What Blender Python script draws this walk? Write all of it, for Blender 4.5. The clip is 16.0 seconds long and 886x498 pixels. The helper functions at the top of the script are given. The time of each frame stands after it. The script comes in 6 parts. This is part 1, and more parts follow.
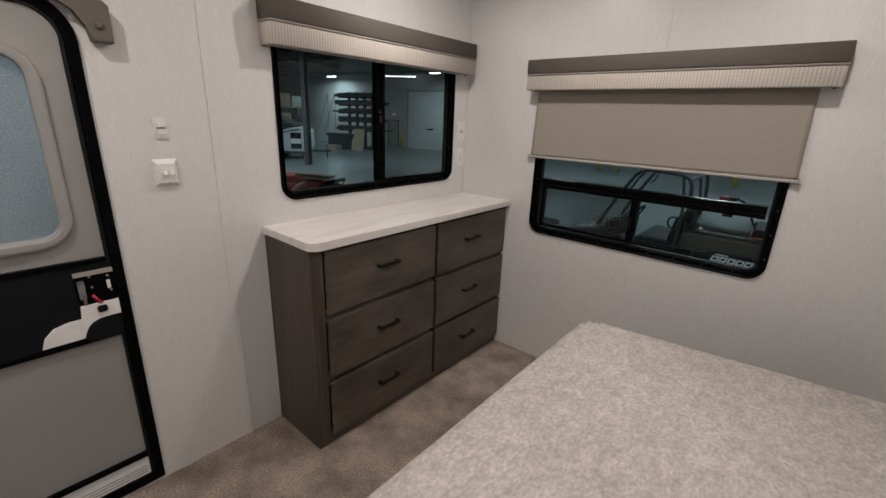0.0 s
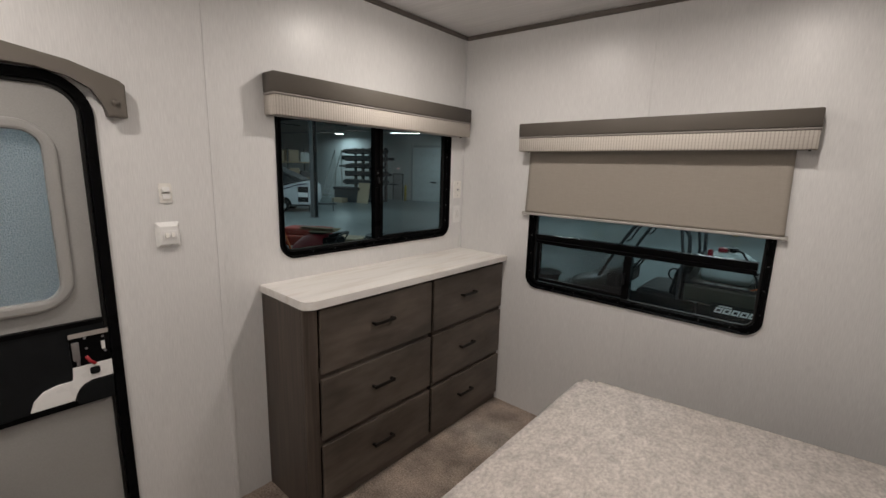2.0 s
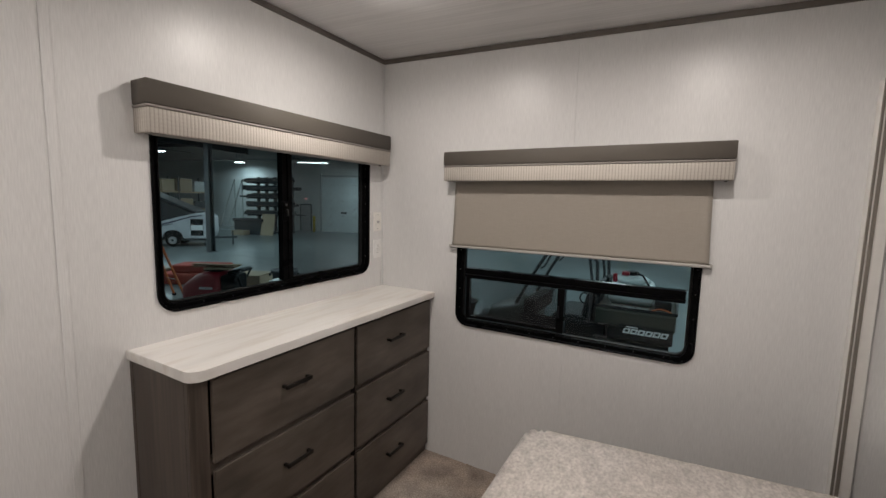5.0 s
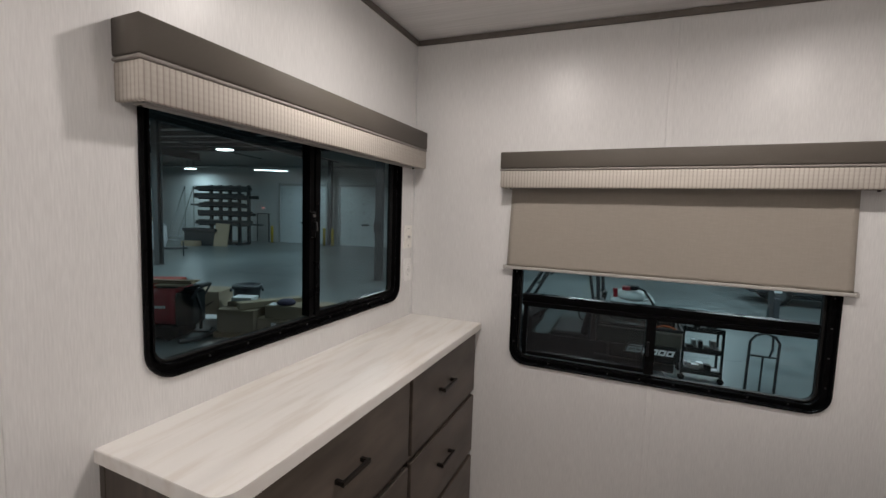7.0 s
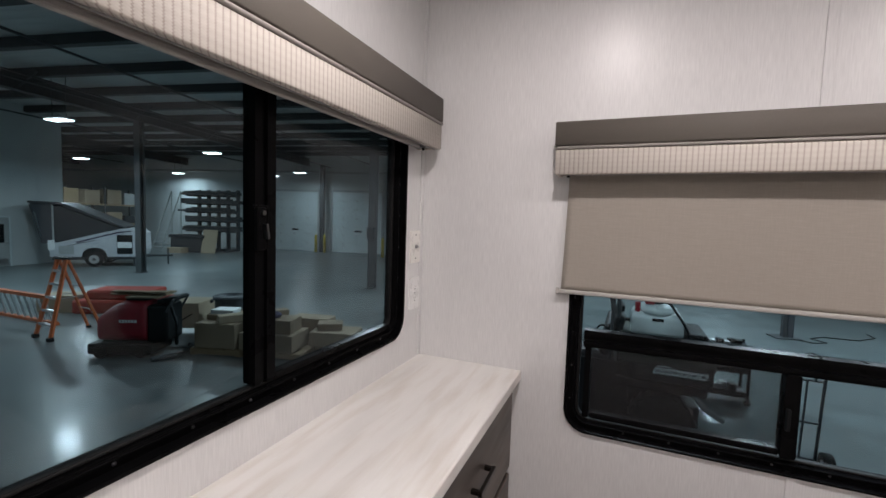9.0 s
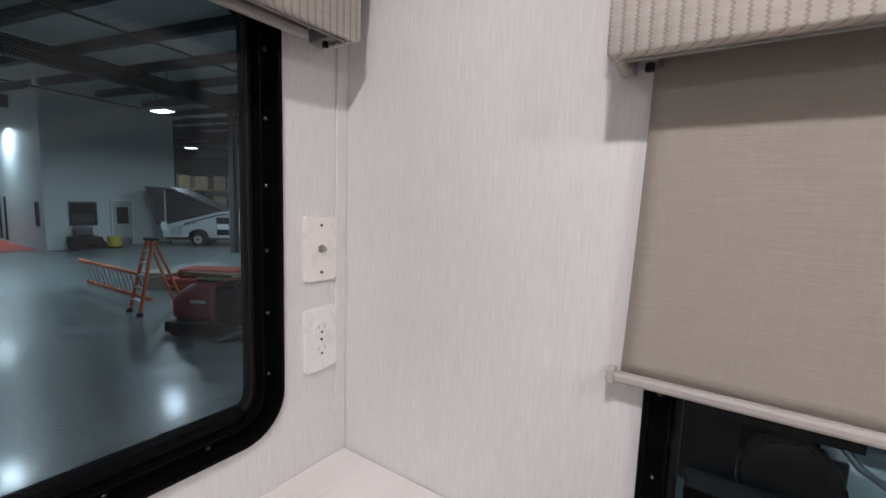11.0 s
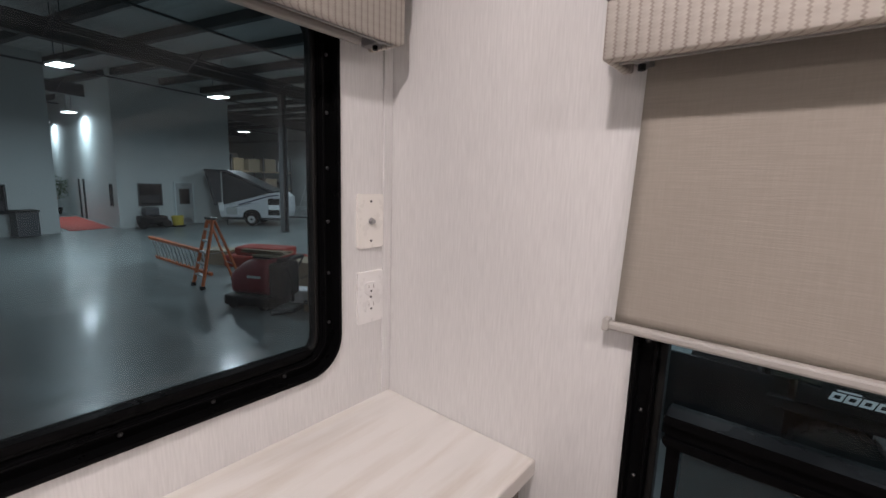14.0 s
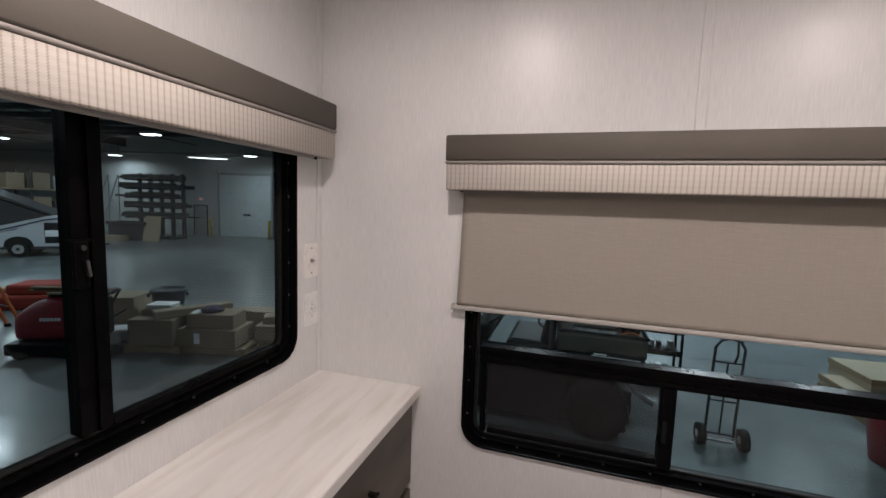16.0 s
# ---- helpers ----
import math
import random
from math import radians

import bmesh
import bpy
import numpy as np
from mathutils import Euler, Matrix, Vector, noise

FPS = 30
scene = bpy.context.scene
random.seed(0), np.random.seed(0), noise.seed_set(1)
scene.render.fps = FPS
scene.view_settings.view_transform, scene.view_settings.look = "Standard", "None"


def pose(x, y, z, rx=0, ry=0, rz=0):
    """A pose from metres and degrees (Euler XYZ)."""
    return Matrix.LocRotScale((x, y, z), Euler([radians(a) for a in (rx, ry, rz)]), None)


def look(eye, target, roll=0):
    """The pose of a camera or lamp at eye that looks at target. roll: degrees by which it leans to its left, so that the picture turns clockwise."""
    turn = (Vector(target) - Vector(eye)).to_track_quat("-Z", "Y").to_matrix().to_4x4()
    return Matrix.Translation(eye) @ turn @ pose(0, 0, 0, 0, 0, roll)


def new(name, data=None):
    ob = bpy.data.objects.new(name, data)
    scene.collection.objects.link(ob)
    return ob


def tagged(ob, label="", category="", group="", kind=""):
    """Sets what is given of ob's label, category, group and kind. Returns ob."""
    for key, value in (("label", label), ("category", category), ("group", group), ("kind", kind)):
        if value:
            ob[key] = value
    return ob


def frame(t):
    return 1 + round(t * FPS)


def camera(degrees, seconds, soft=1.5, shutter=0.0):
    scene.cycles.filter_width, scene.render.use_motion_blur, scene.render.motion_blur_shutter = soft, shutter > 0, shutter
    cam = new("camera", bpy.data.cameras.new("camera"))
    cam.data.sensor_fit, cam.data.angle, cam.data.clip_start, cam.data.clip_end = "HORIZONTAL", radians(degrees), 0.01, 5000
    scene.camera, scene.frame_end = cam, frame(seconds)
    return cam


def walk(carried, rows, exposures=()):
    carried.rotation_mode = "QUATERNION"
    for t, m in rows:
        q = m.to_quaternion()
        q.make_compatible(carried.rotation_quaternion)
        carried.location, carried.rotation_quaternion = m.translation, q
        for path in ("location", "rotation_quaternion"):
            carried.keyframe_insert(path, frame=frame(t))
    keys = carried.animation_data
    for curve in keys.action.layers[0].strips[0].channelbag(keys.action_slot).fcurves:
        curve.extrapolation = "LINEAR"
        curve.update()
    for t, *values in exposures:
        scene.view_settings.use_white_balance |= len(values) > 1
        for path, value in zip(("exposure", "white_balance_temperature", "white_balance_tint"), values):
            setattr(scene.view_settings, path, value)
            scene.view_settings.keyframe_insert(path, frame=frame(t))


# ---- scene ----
cam = camera(92.6, 16.0)
PATH = [
    (0, (1.792, -2.314, 1.508), (0.56, -0.856, 0.91), 2.1),
    (0.5, (1.789, -2.316, 1.526), (0.534, -0.863, 0.965), 2.0),
    (1, (1.803, -2.309, 1.531), (0.518, -0.86, 1.032), 1.9),
    (1.5, (1.826, -2.302, 1.544), (0.524, -0.845, 1.117), 1.7),
    (2, (1.837, -2.299, 1.548), (0.547, -0.816, 1.179), 1.6),
    (2.5, (1.863, -2.286, 1.537), (0.64, -0.734, 1.229), 1.7),
    (3, (1.88, -2.277, 1.543), (0.737, -0.661, 1.256), 1.7),
    (3.5, (1.88, -2.275, 1.541), (0.792, -0.616, 1.284), 1.7),
    (4, (1.836, -2.27, 1.528), (0.796, -0.577, 1.3), 1.6),
    (4.2, (1.816, -2.255, 1.534), (0.789, -0.554, 1.307), 1.6),
    (6.3, (1.235, -1.989, 1.555), (0.375, -0.193, 1.364), 1.5),
    (6.5, (1.184, -1.977, 1.552), (0.341, -0.172, 1.369), 1.7),
    (7, (1.026, -1.947, 1.541), (0.225, -0.122, 1.373), 1.8),
    (7.5, (0.843, -1.923, 1.562), (0.082, -0.08, 1.406), 1.6),
    (8, (0.766, -1.837, 1.536), (0.031, 0.018, 1.391), 1.8),
    (10.3, (0.625, -0.742, 1.511), (-0.369, 0.984, 1.338), 2.0),
    (10.5, (0.63, -0.668, 1.519), (-0.416, 1.025, 1.319), 1.9),
    (11, (0.604, -0.563, 1.508), (-0.506, 1.086, 1.286), 1.9),
    (11.5, (0.592, -0.525, 1.511), (-0.541, 1.103, 1.258), 2.3),
    (12, (0.604, -0.54, 1.499), (-0.552, 1.071, 1.239), 2.4),
    (12.5, (0.631, -0.55, 1.472), (-0.584, 1.016, 1.203), 1.8),
    (13, (0.649, -0.574, 1.467), (-0.57, 0.988, 1.194), 2.0),
    (13.5, (0.669, -0.589, 1.469), (-0.595, 0.933, 1.177), 1.5),
    (14, (0.697, -0.656, 1.505), (-0.561, 0.867, 1.191), 1.8),
    (14.5, (0.733, -0.809, 1.578), (-0.531, 0.708, 1.261), 1.9),
    (15, (0.749, -0.975, 1.609), (-0.359, 0.663, 1.313), 2.1),
    (15.5, (0.806, -1.124, 1.62), (-0.048, 0.667, 1.372), 2.1),
    (16, (0.858, -1.284, 1.617), (0.258, 0.613, 1.413), 1.9),
]
walk(cam, [(t, look(eye, target, roll)) for t, eye, target, roll in PATH],
     exposures=[(0, -0.20, 6480, 14), (2.5, -0.18, 6500, 12), (4, -0.13, 6450, 12), (7, -0.17, 6340, 13), (8, -0.14, 6270, 15),
                (10.3, 0.33, 6020, 18), (11.5, 0.27, 6000, 18), (12.5, 0.25, 6050, 19), (13.5, 0.24, 6190, 20), (14.5, 0.16, 6400, 20), (15, 0.09, 6390, 20), (16, -0.09, 6480, 20)])

# ---- world and lights ----
GROUND = -1.05                                   # the hall's floor, below the caravan's
HALL = pose(0, 0, 0, 0, 0, 12)                   # the hall stands 12 degrees askew to the caravan

world = bpy.data.worlds.new("world")
scene.world = world
world.use_nodes = True
world.node_tree.nodes["Background"].inputs[0].default_value = (0.01, 0.011, 0.012, 1)
world.node_tree.nodes["Background"].inputs[1].default_value = 1.0


def area_lamp(name, m, watts, colour, size, size_y=0.0, spread=180):
    data = bpy.data.lights.new(name, "AREA")
    data.energy, data.color, data.size, data.spread = watts, colour, size, radians(spread)
    data.shape = "RECTANGLE" if size_y else "DISK"
    if size_y:
        data.size_y = size_y
    ob = new(name, data)
    ob.matrix_world = m
    return ob


PUCKS = [(0.63, -0.81), (1.72, -0.80), (0.64, -2.45), (1.72, -2.45)]
BULB_WATTS, PUCK_WATTS, PUCK_COLOUR = 2.26, 8.4, (1.0, 0.92, 0.83)
HALL_WATTS, HALL_COLOUR = 220.0, (0.80, 0.97, 1.0)
# (1.2, 0.75) and (5.2, 7.6) are unseen, added to brighten tank and north floor
HALL_LAMPS = [(-14.3, 5.0), (-14.3, 9.6), (-14.2, 16.2), (-14.3, 24.3), (-25.8, 9.65), (-24.2, 18.2), (-24.8, 25.6),
              (-33.0, 11.2), (-3.5, 9.0), (-3.5, 18.0), (1.2, 0.75), (5.2, 7.6), (2.5, 13.0), (8.5, 9.0), (8.5, 18.0), (-14.3, -3.0)]
LAMP_Z = 4.3


def ceiling_z(x):
    return 2.392 - 0.027 * x


for px, py in PUCKS:
    bulb = bpy.data.lights.new("puck_light_lamp", "POINT")
    bulb.energy, bulb.color, bulb.shadow_soft_size = BULB_WATTS, PUCK_COLOUR, 0.06
    new("puck_light_lamp", bulb).location = (px, py, ceiling_z(px) - 0.062)
    area_lamp("puck_lens_lamp", pose(px, py, ceiling_z(px) - 0.020), PUCK_WATTS, PUCK_COLOUR, 0.07, 0.0, 170)
for u, v in HALL_LAMPS:
    area_lamp("high_bay_lamp", HALL @ pose(u, v, LAMP_Z - 0.06), HALL_WATTS * (0.4 if 0 < v < 2 else 0.5 if v > 24 else 1.0), HALL_COLOUR, 0.70, 0.36, 170)

# ---- materials ----
def nodes_of(name):
    m = bpy.data.materials.new(name)
    m.use_nodes = True
    t = m.node_tree
    return m, t, t.nodes["Principled BSDF"]


def mat(name, base, rough=0.5, metal=0.0, var=0.12, grain=(30, 30, 30), blotch=(3, 3, 3), bvar=0.08, bump=0.0, dist=0.002, tint=None, coat=0.0, contrast=(0.3, 0.7), spec=0.5):
    """Base colour with fine grain and coarse blotches, roughness varied with the grain, relief from the grain."""
    m, t, p = nodes_of(name)
    co = t.nodes.new("ShaderNodeTexCoord")
    outs = []
    for scale, det in ((grain, 5), (blotch, 3)):
        mp = t.nodes.new("ShaderNodeMapping")
        mp.inputs["Scale"].default_value = scale
        t.links.new(co.outputs["Object"], mp.inputs["Vector"])
        n = t.nodes.new("ShaderNodeTexNoise")
        n.inputs["Scale"].default_value, n.inputs["Detail"].default_value = 1.0, det
        t.links.new(mp.outputs[0], n.inputs["Vector"])
        r = t.nodes.new("ShaderNodeMapRange")
        r.inputs[1].default_value, r.inputs[2].default_value = contrast
        t.links.new(n.outputs[0], r.inputs[0])
        outs.append(r.outputs[0])
    tint = tint or base
    mix = t.nodes.new("ShaderNodeMix")
    mix.data_type = "RGBA"
    mix.inputs[6].default_value = (*[c * (1 - var) for c in tint], 1)
    mix.inputs[7].default_value = (*[min(1, c * (1 + var)) for c in base], 1)
    t.links.new(outs[0], mix.inputs[0])
    mul = t.nodes.new("ShaderNodeMix")
    mul.data_type, mul.blend_type = "RGBA", "MULTIPLY"
    mul.inputs[0].default_value = 1.0
    ramp = t.nodes.new("ShaderNodeMapRange")
    ramp.inputs[3].default_value, ramp.inputs[4].default_value = 1 - bvar, 1.0
    t.links.new(outs[1], ramp.inputs[0])
    t.links.new(mix.outputs[2], mul.inputs[6])
    t.links.new(ramp.outputs[0], mul.inputs[7])
    t.links.new(mul.outputs[2], p.inputs["Base Color"])
    rr = t.nodes.new("ShaderNodeMapRange")
    rr.inputs[3].default_value, rr.inputs[4].default_value = max(0, rough - 0.06), min(1, rough + 0.06)
    t.links.new(outs[0], rr.inputs[0])
    t.links.new(rr.outputs[0], p.inputs["Roughness"])
    p.inputs["Metallic"].default_value = metal
    p.inputs["Coat Weight"].default_value = coat
    p.inputs["Specular IOR Level"].default_value = spec
    if bump:
        b = t.nodes.new("ShaderNodeBump")
        b.inputs["Strength"].default_value, b.inputs["Distance"].default_value = bump, dist
        t.links.new(outs[0], b.inputs["Height"])
        t.links.new(b.outputs[0], p.inputs["Normal"])
    return m


def glowing(name, colour, strength):
    m, t, p = nodes_of(name)
    p.inputs["Base Color"].default_value = (0.9, 0.9, 0.9, 1)
    p.inputs["Emission Color"].default_value = (*colour, 1)
    p.inputs["Emission Strength"].default_value = strength
    return m


def pane_material(name, tint, haze=0.0, gloss_rough=0.0, haze_colour=(0.03, 0.03, 0.033)):
    """Tinted glass: clear with a gloss that grows towards grazing; haze is the share of a dull dark mesh or frosting."""
    m, t, p = nodes_of(name)
    t.nodes.remove(p)
    out = t.nodes["Material Output"]
    tr = t.nodes.new("ShaderNodeBsdfTransparent")
    tr.inputs[0].default_value = (*tint, 1)
    gl = t.nodes.new("ShaderNodeBsdfGlossy")
    gl.inputs["Roughness"].default_value = gloss_rough
    lw = t.nodes.new("ShaderNodeLayerWeight")
    lw.inputs[0].default_value = 0.5
    pw = t.nodes.new("ShaderNodeMath")
    pw.operation = "POWER"
    pw.inputs[1].default_value = 5.0
    t.links.new(lw.outputs["Facing"], pw.inputs[0])
    fr = t.nodes.new("ShaderNodeMath")
    fr.operation = "MULTIPLY_ADD"
    fr.inputs[1].default_value, fr.inputs[2].default_value = 0.6, 0.018
    t.links.new(pw.outputs[0], fr.inputs[0])
    mx = t.nodes.new("ShaderNodeMixShader")
    t.links.new(fr.outputs[0], mx.inputs[0])
    t.links.new(tr.outputs[0], mx.inputs[1])
    t.links.new(gl.outputs[0], mx.inputs[2])
    last = mx.outputs[0]
    if haze:
        df = t.nodes.new("ShaderNodeBsdfDiffuse")
        df.inputs[0].default_value = (*haze_colour, 1)
        m2 = t.nodes.new("ShaderNodeMixShader")
        m2.inputs[0].default_value = haze
        t.links.new(last, m2.inputs[1])
        t.links.new(df.outputs[0], m2.inputs[2])
        last = m2.outputs[0]
    t.links.new(last, out.inputs[0])
    return m


def stripe_fabric(name):
    """Cream fabric with thin wavy brown cords that run upright, 13 mm apart."""
    m, t, p = nodes_of(name)
    co = t.nodes.new("ShaderNodeTexCoord")
    sep = t.nodes.new("ShaderNodeSeparateXYZ")
    t.links.new(co.outputs["Object"], sep.inputs[0])

    def op(kind, a, b=None):
        n = t.nodes.new("ShaderNodeMath")
        n.operation = kind
        for i, v in enumerate((a, b)):
            if v is None:
                continue
            if isinstance(v, (int, float)):
                n.inputs[i].default_value = v
            else:
                t.links.new(v, n.inputs[i])
        return n.outputs[0]

    along = op("ADD", sep.outputs[0], sep.outputs[1])
    wob = op("MULTIPLY", op("SINE", op("MULTIPLY", sep.outputs[2], 2 * math.pi / 0.0046)), 0.0009)
    w = op("SINE", op("MULTIPLY", op("ADD", along, wob), 2 * math.pi / 0.0134))
    knit = op("SINE", op("MULTIPLY", sep.outputs[2], 2 * math.pi / 0.0145))
    line = t.nodes.new("ShaderNodeMapRange")
    line.inputs[1].default_value, line.inputs[2].default_value = 0.50, 0.98
    t.links.new(w, line.inputs[0])
    nz = t.nodes.new("ShaderNodeTexNoise")
    nz.inputs["Scale"].default_value = 160
    t.links.new(co.outputs["Object"], nz.inputs["Vector"])
    fac = op("ADD", op("MULTIPLY", line.outputs[0], op("ADD", op("MULTIPLY", nz.outputs[0], 0.6), 0.4)), op("MULTIPLY", op("ADD", knit, 1.0), 0.055))
    mix = t.nodes.new("ShaderNodeMix")
    mix.data_type = "RGBA"
    mix.inputs[6].default_value, mix.inputs[7].default_value = (0.63, 0.59, 0.535, 1), (0.36, 0.30, 0.255, 1)
    t.links.new(fac, mix.inputs[0])
    t.links.new(mix.outputs[2], p.inputs["Base Color"])
    p.inputs["Roughness"].default_value = 0.9
    b = t.nodes.new("ShaderNodeBump")
    b.inputs["Strength"].default_value, b.inputs["Distance"].default_value = 0.35, 0.0006
    t.links.new(op("ADD", op("MULTIPLY", w, -0.6), op("MULTIPLY", nz.outputs[0], 0.6)), b.inputs["Height"])
    t.links.new(b.outputs[0], p.inputs["Normal"])
    return m


WALLPAPER = mat("striated_wallpaper", (0.665, 0.660, 0.655), 0.36, var=0.066, grain=(300, 300, 22), blotch=(30, 30, 5), bvar=0.035, bump=0.13, dist=0.0005)
CEIL_PANEL = mat("ceiling_panel", (0.70, 0.69, 0.69), 0.40, var=0.10, grain=(2.2, 160, 10), blotch=(1, 14, 2), bvar=0.10, bump=0.1, dist=0.0008)
CARPET = mat("carpet", (0.56, 0.455, 0.38), 0.95, var=0.34, grain=(120, 120, 120), blotch=(6.5, 6.5, 6.5), bvar=0.50, bump=1.0, dist=0.012)
MATTRESS = mat("mattress_fabric", (0.555, 0.51, 0.478), 0.92, var=0.22, grain=(110, 70, 110), blotch=(34, 22, 34), bvar=0.24, bump=0.5, dist=0.003)
MATTRESS_SIDE = mat("mattress_side_fabric", (0.55, 0.51, 0.47), 0.9, var=0.1, grain=(60, 60, 60), bump=0.3)
CABINET = mat("stained_cabinet_wood", (0.122, 0.099, 0.082), 0.40, var=0.16, grain=(22, 7, 38), blotch=(4, 3.0, 6.5), bvar=0.50, bump=0.08, dist=0.0006, spec=0.3)
CABINET_SIDE = mat("stained_cabinet_wood_upright", (0.095, 0.075, 0.062), 0.40, var=0.36, grain=(60, 60, 2.6), blotch=(9, 9, 1.2), bvar=0.40, bump=0.08, dist=0.0006, spec=0.3)
# near black: the shade in the drawer gaps, put into the colour
SHADOW_GAP = mat("painted_gap_shade", (0.010, 0.008, 0.007), 0.7, spec=0.2)
COUNTER = mat("streaked_laminate_top", (0.70, 0.68, 0.655), 0.46, var=0.045, grain=(30, 3.6, 20), blotch=(12, 1.7, 4), bvar=0.09, tint=(0.665, 0.622, 0.575), contrast=(0.28, 0.52), spec=0.25)
TAUPE = mat("taupe_vinyl", (0.130, 0.115, 0.099), 0.62, var=0.06, spec=0.3, grain=(400, 400, 400), bump=0.15, dist=0.0004)
WELT = mat("grey_piping", (0.34, 0.31, 0.29), 0.6, var=0.08)
STRIPES = stripe_fabric("striped_cord_fabric")
LINING = mat("board_lining", (0.33, 0.32, 0.31), 0.8)
SHADE_CLOTH = mat("linen_shade_cloth", (0.335, 0.300, 0.260), 0.85, var=0.065, grain=(26, 40, 520), blotch=(420, 60, 30), bvar=0.07, bump=0.3, dist=0.0004, contrast=(0.38, 0.86))
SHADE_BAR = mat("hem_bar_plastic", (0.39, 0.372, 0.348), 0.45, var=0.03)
BLACK_ALU = mat("black_coated_aluminium", (0.003, 0.003, 0.0033), 0.30, var=0.1, grain=(12, 12, 12), spec=0.045)
BLACK_RUBBER = mat("black_rubber", (0.006, 0.006, 0.006), 0.55, var=0.1, spec=0.25)
SCREW = mat("bright_screw", (0.16, 0.16, 0.16), 0.34, metal=1.0)
GLASS = pane_material("tinted_pane", (0.80, 0.865, 0.87))
SCREEN = pane_material("insect_screen_mesh", (0.80, 0.82, 0.82), 0.22, 0.4)
# the hazy pane mixes in 6 percent of a flat grey
HAZY = pane_material("hazy_pane", (0.72, 0.765, 0.765), 0.06, 0.0, (0.09, 0.10, 0.11))
WHITE_PLASTIC = mat("white_plastic", (0.76, 0.755, 0.745), 0.3, var=0.01, bvar=0.01)
IVORY_PLASTIC = mat("ivory_plastic", (0.77, 0.75, 0.71), 0.3, var=0.01, bvar=0.01)
TRIM_DARK = mat("ceiling_trim", (0.115, 0.098, 0.085), 0.5, var=0.10, grain=(20, 20, 20))
TRIM_GREY = mat("grey_slide_trim", (0.19, 0.168, 0.145), 0.45, var=0.1, grain=(60, 60, 4))
TRIM_WHITE = mat("white_slide_trim", (0.74, 0.72, 0.69), 0.4, var=0.03)
DOOR_GREY = mat("grey_door_panel", (0.30, 0.295, 0.285), 0.42, var=0.05, grain=(260, 260, 260), bump=0.1, dist=0.0004)
BRONZE = mat("black_bronze_handle", (0.018, 0.015, 0.013), 0.35, metal=0.6, var=0.1)
STEEL = mat("zinc_plate", (0.42, 0.42, 0.43), 0.35, metal=0.9)
RED_PLASTIC = mat("red_plastic", (0.42, 0.02, 0.03), 0.4)
def checked_cloth(name, base, line, step):
    """Woven cloth with a pale window-pane check, in the object's own x and y."""
    m = mat(name, base, 0.9, var=0.15, grain=(160, 160, 160), bump=0.3)
    t, p = m.node_tree, m.node_tree.nodes["Principled BSDF"]
    old = p.inputs["Base Color"].links[0].from_socket
    co = t.nodes.new("ShaderNodeTexCoord")
    sep = t.nodes.new("ShaderNodeSeparateXYZ")
    t.links.new(co.outputs["Object"], sep.inputs[0])
    marks = []
    for axis in (0, 1):
        w = t.nodes.new("ShaderNodeMath")
        w.operation = "PINGPONG"
        w.inputs[1].default_value = step / 2
        t.links.new(sep.outputs[axis], w.inputs[0])
        c = t.nodes.new("ShaderNodeMath")
        c.operation = "LESS_THAN"
        c.inputs[1].default_value = 0.0035
        t.links.new(w.outputs[0], c.inputs[0])
        marks.append(c.outputs[0])
    either = t.nodes.new("ShaderNodeMath")
    either.operation = "MAXIMUM"
    t.links.new(marks[0], either.inputs[0])
    t.links.new(marks[1], either.inputs[1])
    mix = t.nodes.new("ShaderNodeMix")
    mix.data_type = "RGBA"
    mix.inputs[7].default_value = (*line, 1)
    t.links.new(either.outputs[0], mix.inputs[0])
    t.links.new(old, mix.inputs[6])
    t.links.new(mix.outputs[2], p.inputs["Base Color"])
    return m


PLAID = checked_cloth("grey_pillow_cloth", (0.26, 0.25, 0.24), (0.60, 0.58, 0.55), 0.11)
OUTER = mat("caravan_outer_skin", (0.55, 0.55, 0.55), 0.4, var=0.03)
LENS_GLOW = glowing("lamp_lens", (1.0, 0.93, 0.84), 14.0)

CONCRETE = mat("polished_concrete", (0.140, 0.160, 0.163), 0.34, var=0.22, grain=(2.3, 2.3, 2.3), blotch=(0.35, 0.35, 0.35), bvar=0.35, spec=0.20, coat=0.17, bump=0.05, dist=0.004)
CONCRETE.node_tree.nodes["Principled BSDF"].inputs["Coat Roughness"].default_value = 0.13
HALL_WALL = mat("painted_hall_wall", (0.48, 0.51, 0.51), 0.7, var=0.05, grain=(3, 3, 3), blotch=(0.4, 0.4, 0.4), bvar=0.08)
ROOF_DECK = mat("roof_deck", (0.45, 0.47, 0.47), 0.7, var=0.15, grain=(0.6, 6, 1))
DARK_STEEL = mat("dark_painted_steel", (0.035, 0.038, 0.042), 0.55, var=0.2)
COLUMN_PAINT = mat("column_paint", (0.06, 0.066, 0.07), 0.5, var=0.2)
OH_DOOR = mat("sectional_door_paint", (0.56, 0.62, 0.64), 0.5, var=0.04, grain=(2, 2, 2))
YELLOW = mat("safety_yellow", (0.46, 0.36, 0.04), 0.5, var=0.15)
CARDBOARD = mat("cardboard", (0.27, 0.205, 0.14), 0.85, var=0.10, grain=(60, 60, 8), blotch=(5, 5, 5), bvar=0.15)
PALE_BOARD = mat("pale_cardboard", (0.34, 0.27, 0.19), 0.85, var=0.10, grain=(40, 40, 8))
PALLET_WOOD = mat("pallet_wood", (0.24, 0.17, 0.10), 0.85, var=0.25, grain=(30, 4, 40))
WHITE_PAINT = mat("white_paint", (0.75, 0.77, 0.78), 0.45, var=0.03)
SILVER = mat("silver_gelcoat", (0.50, 0.52, 0.55), 0.35, var=0.06, grain=(3, 3, 3))
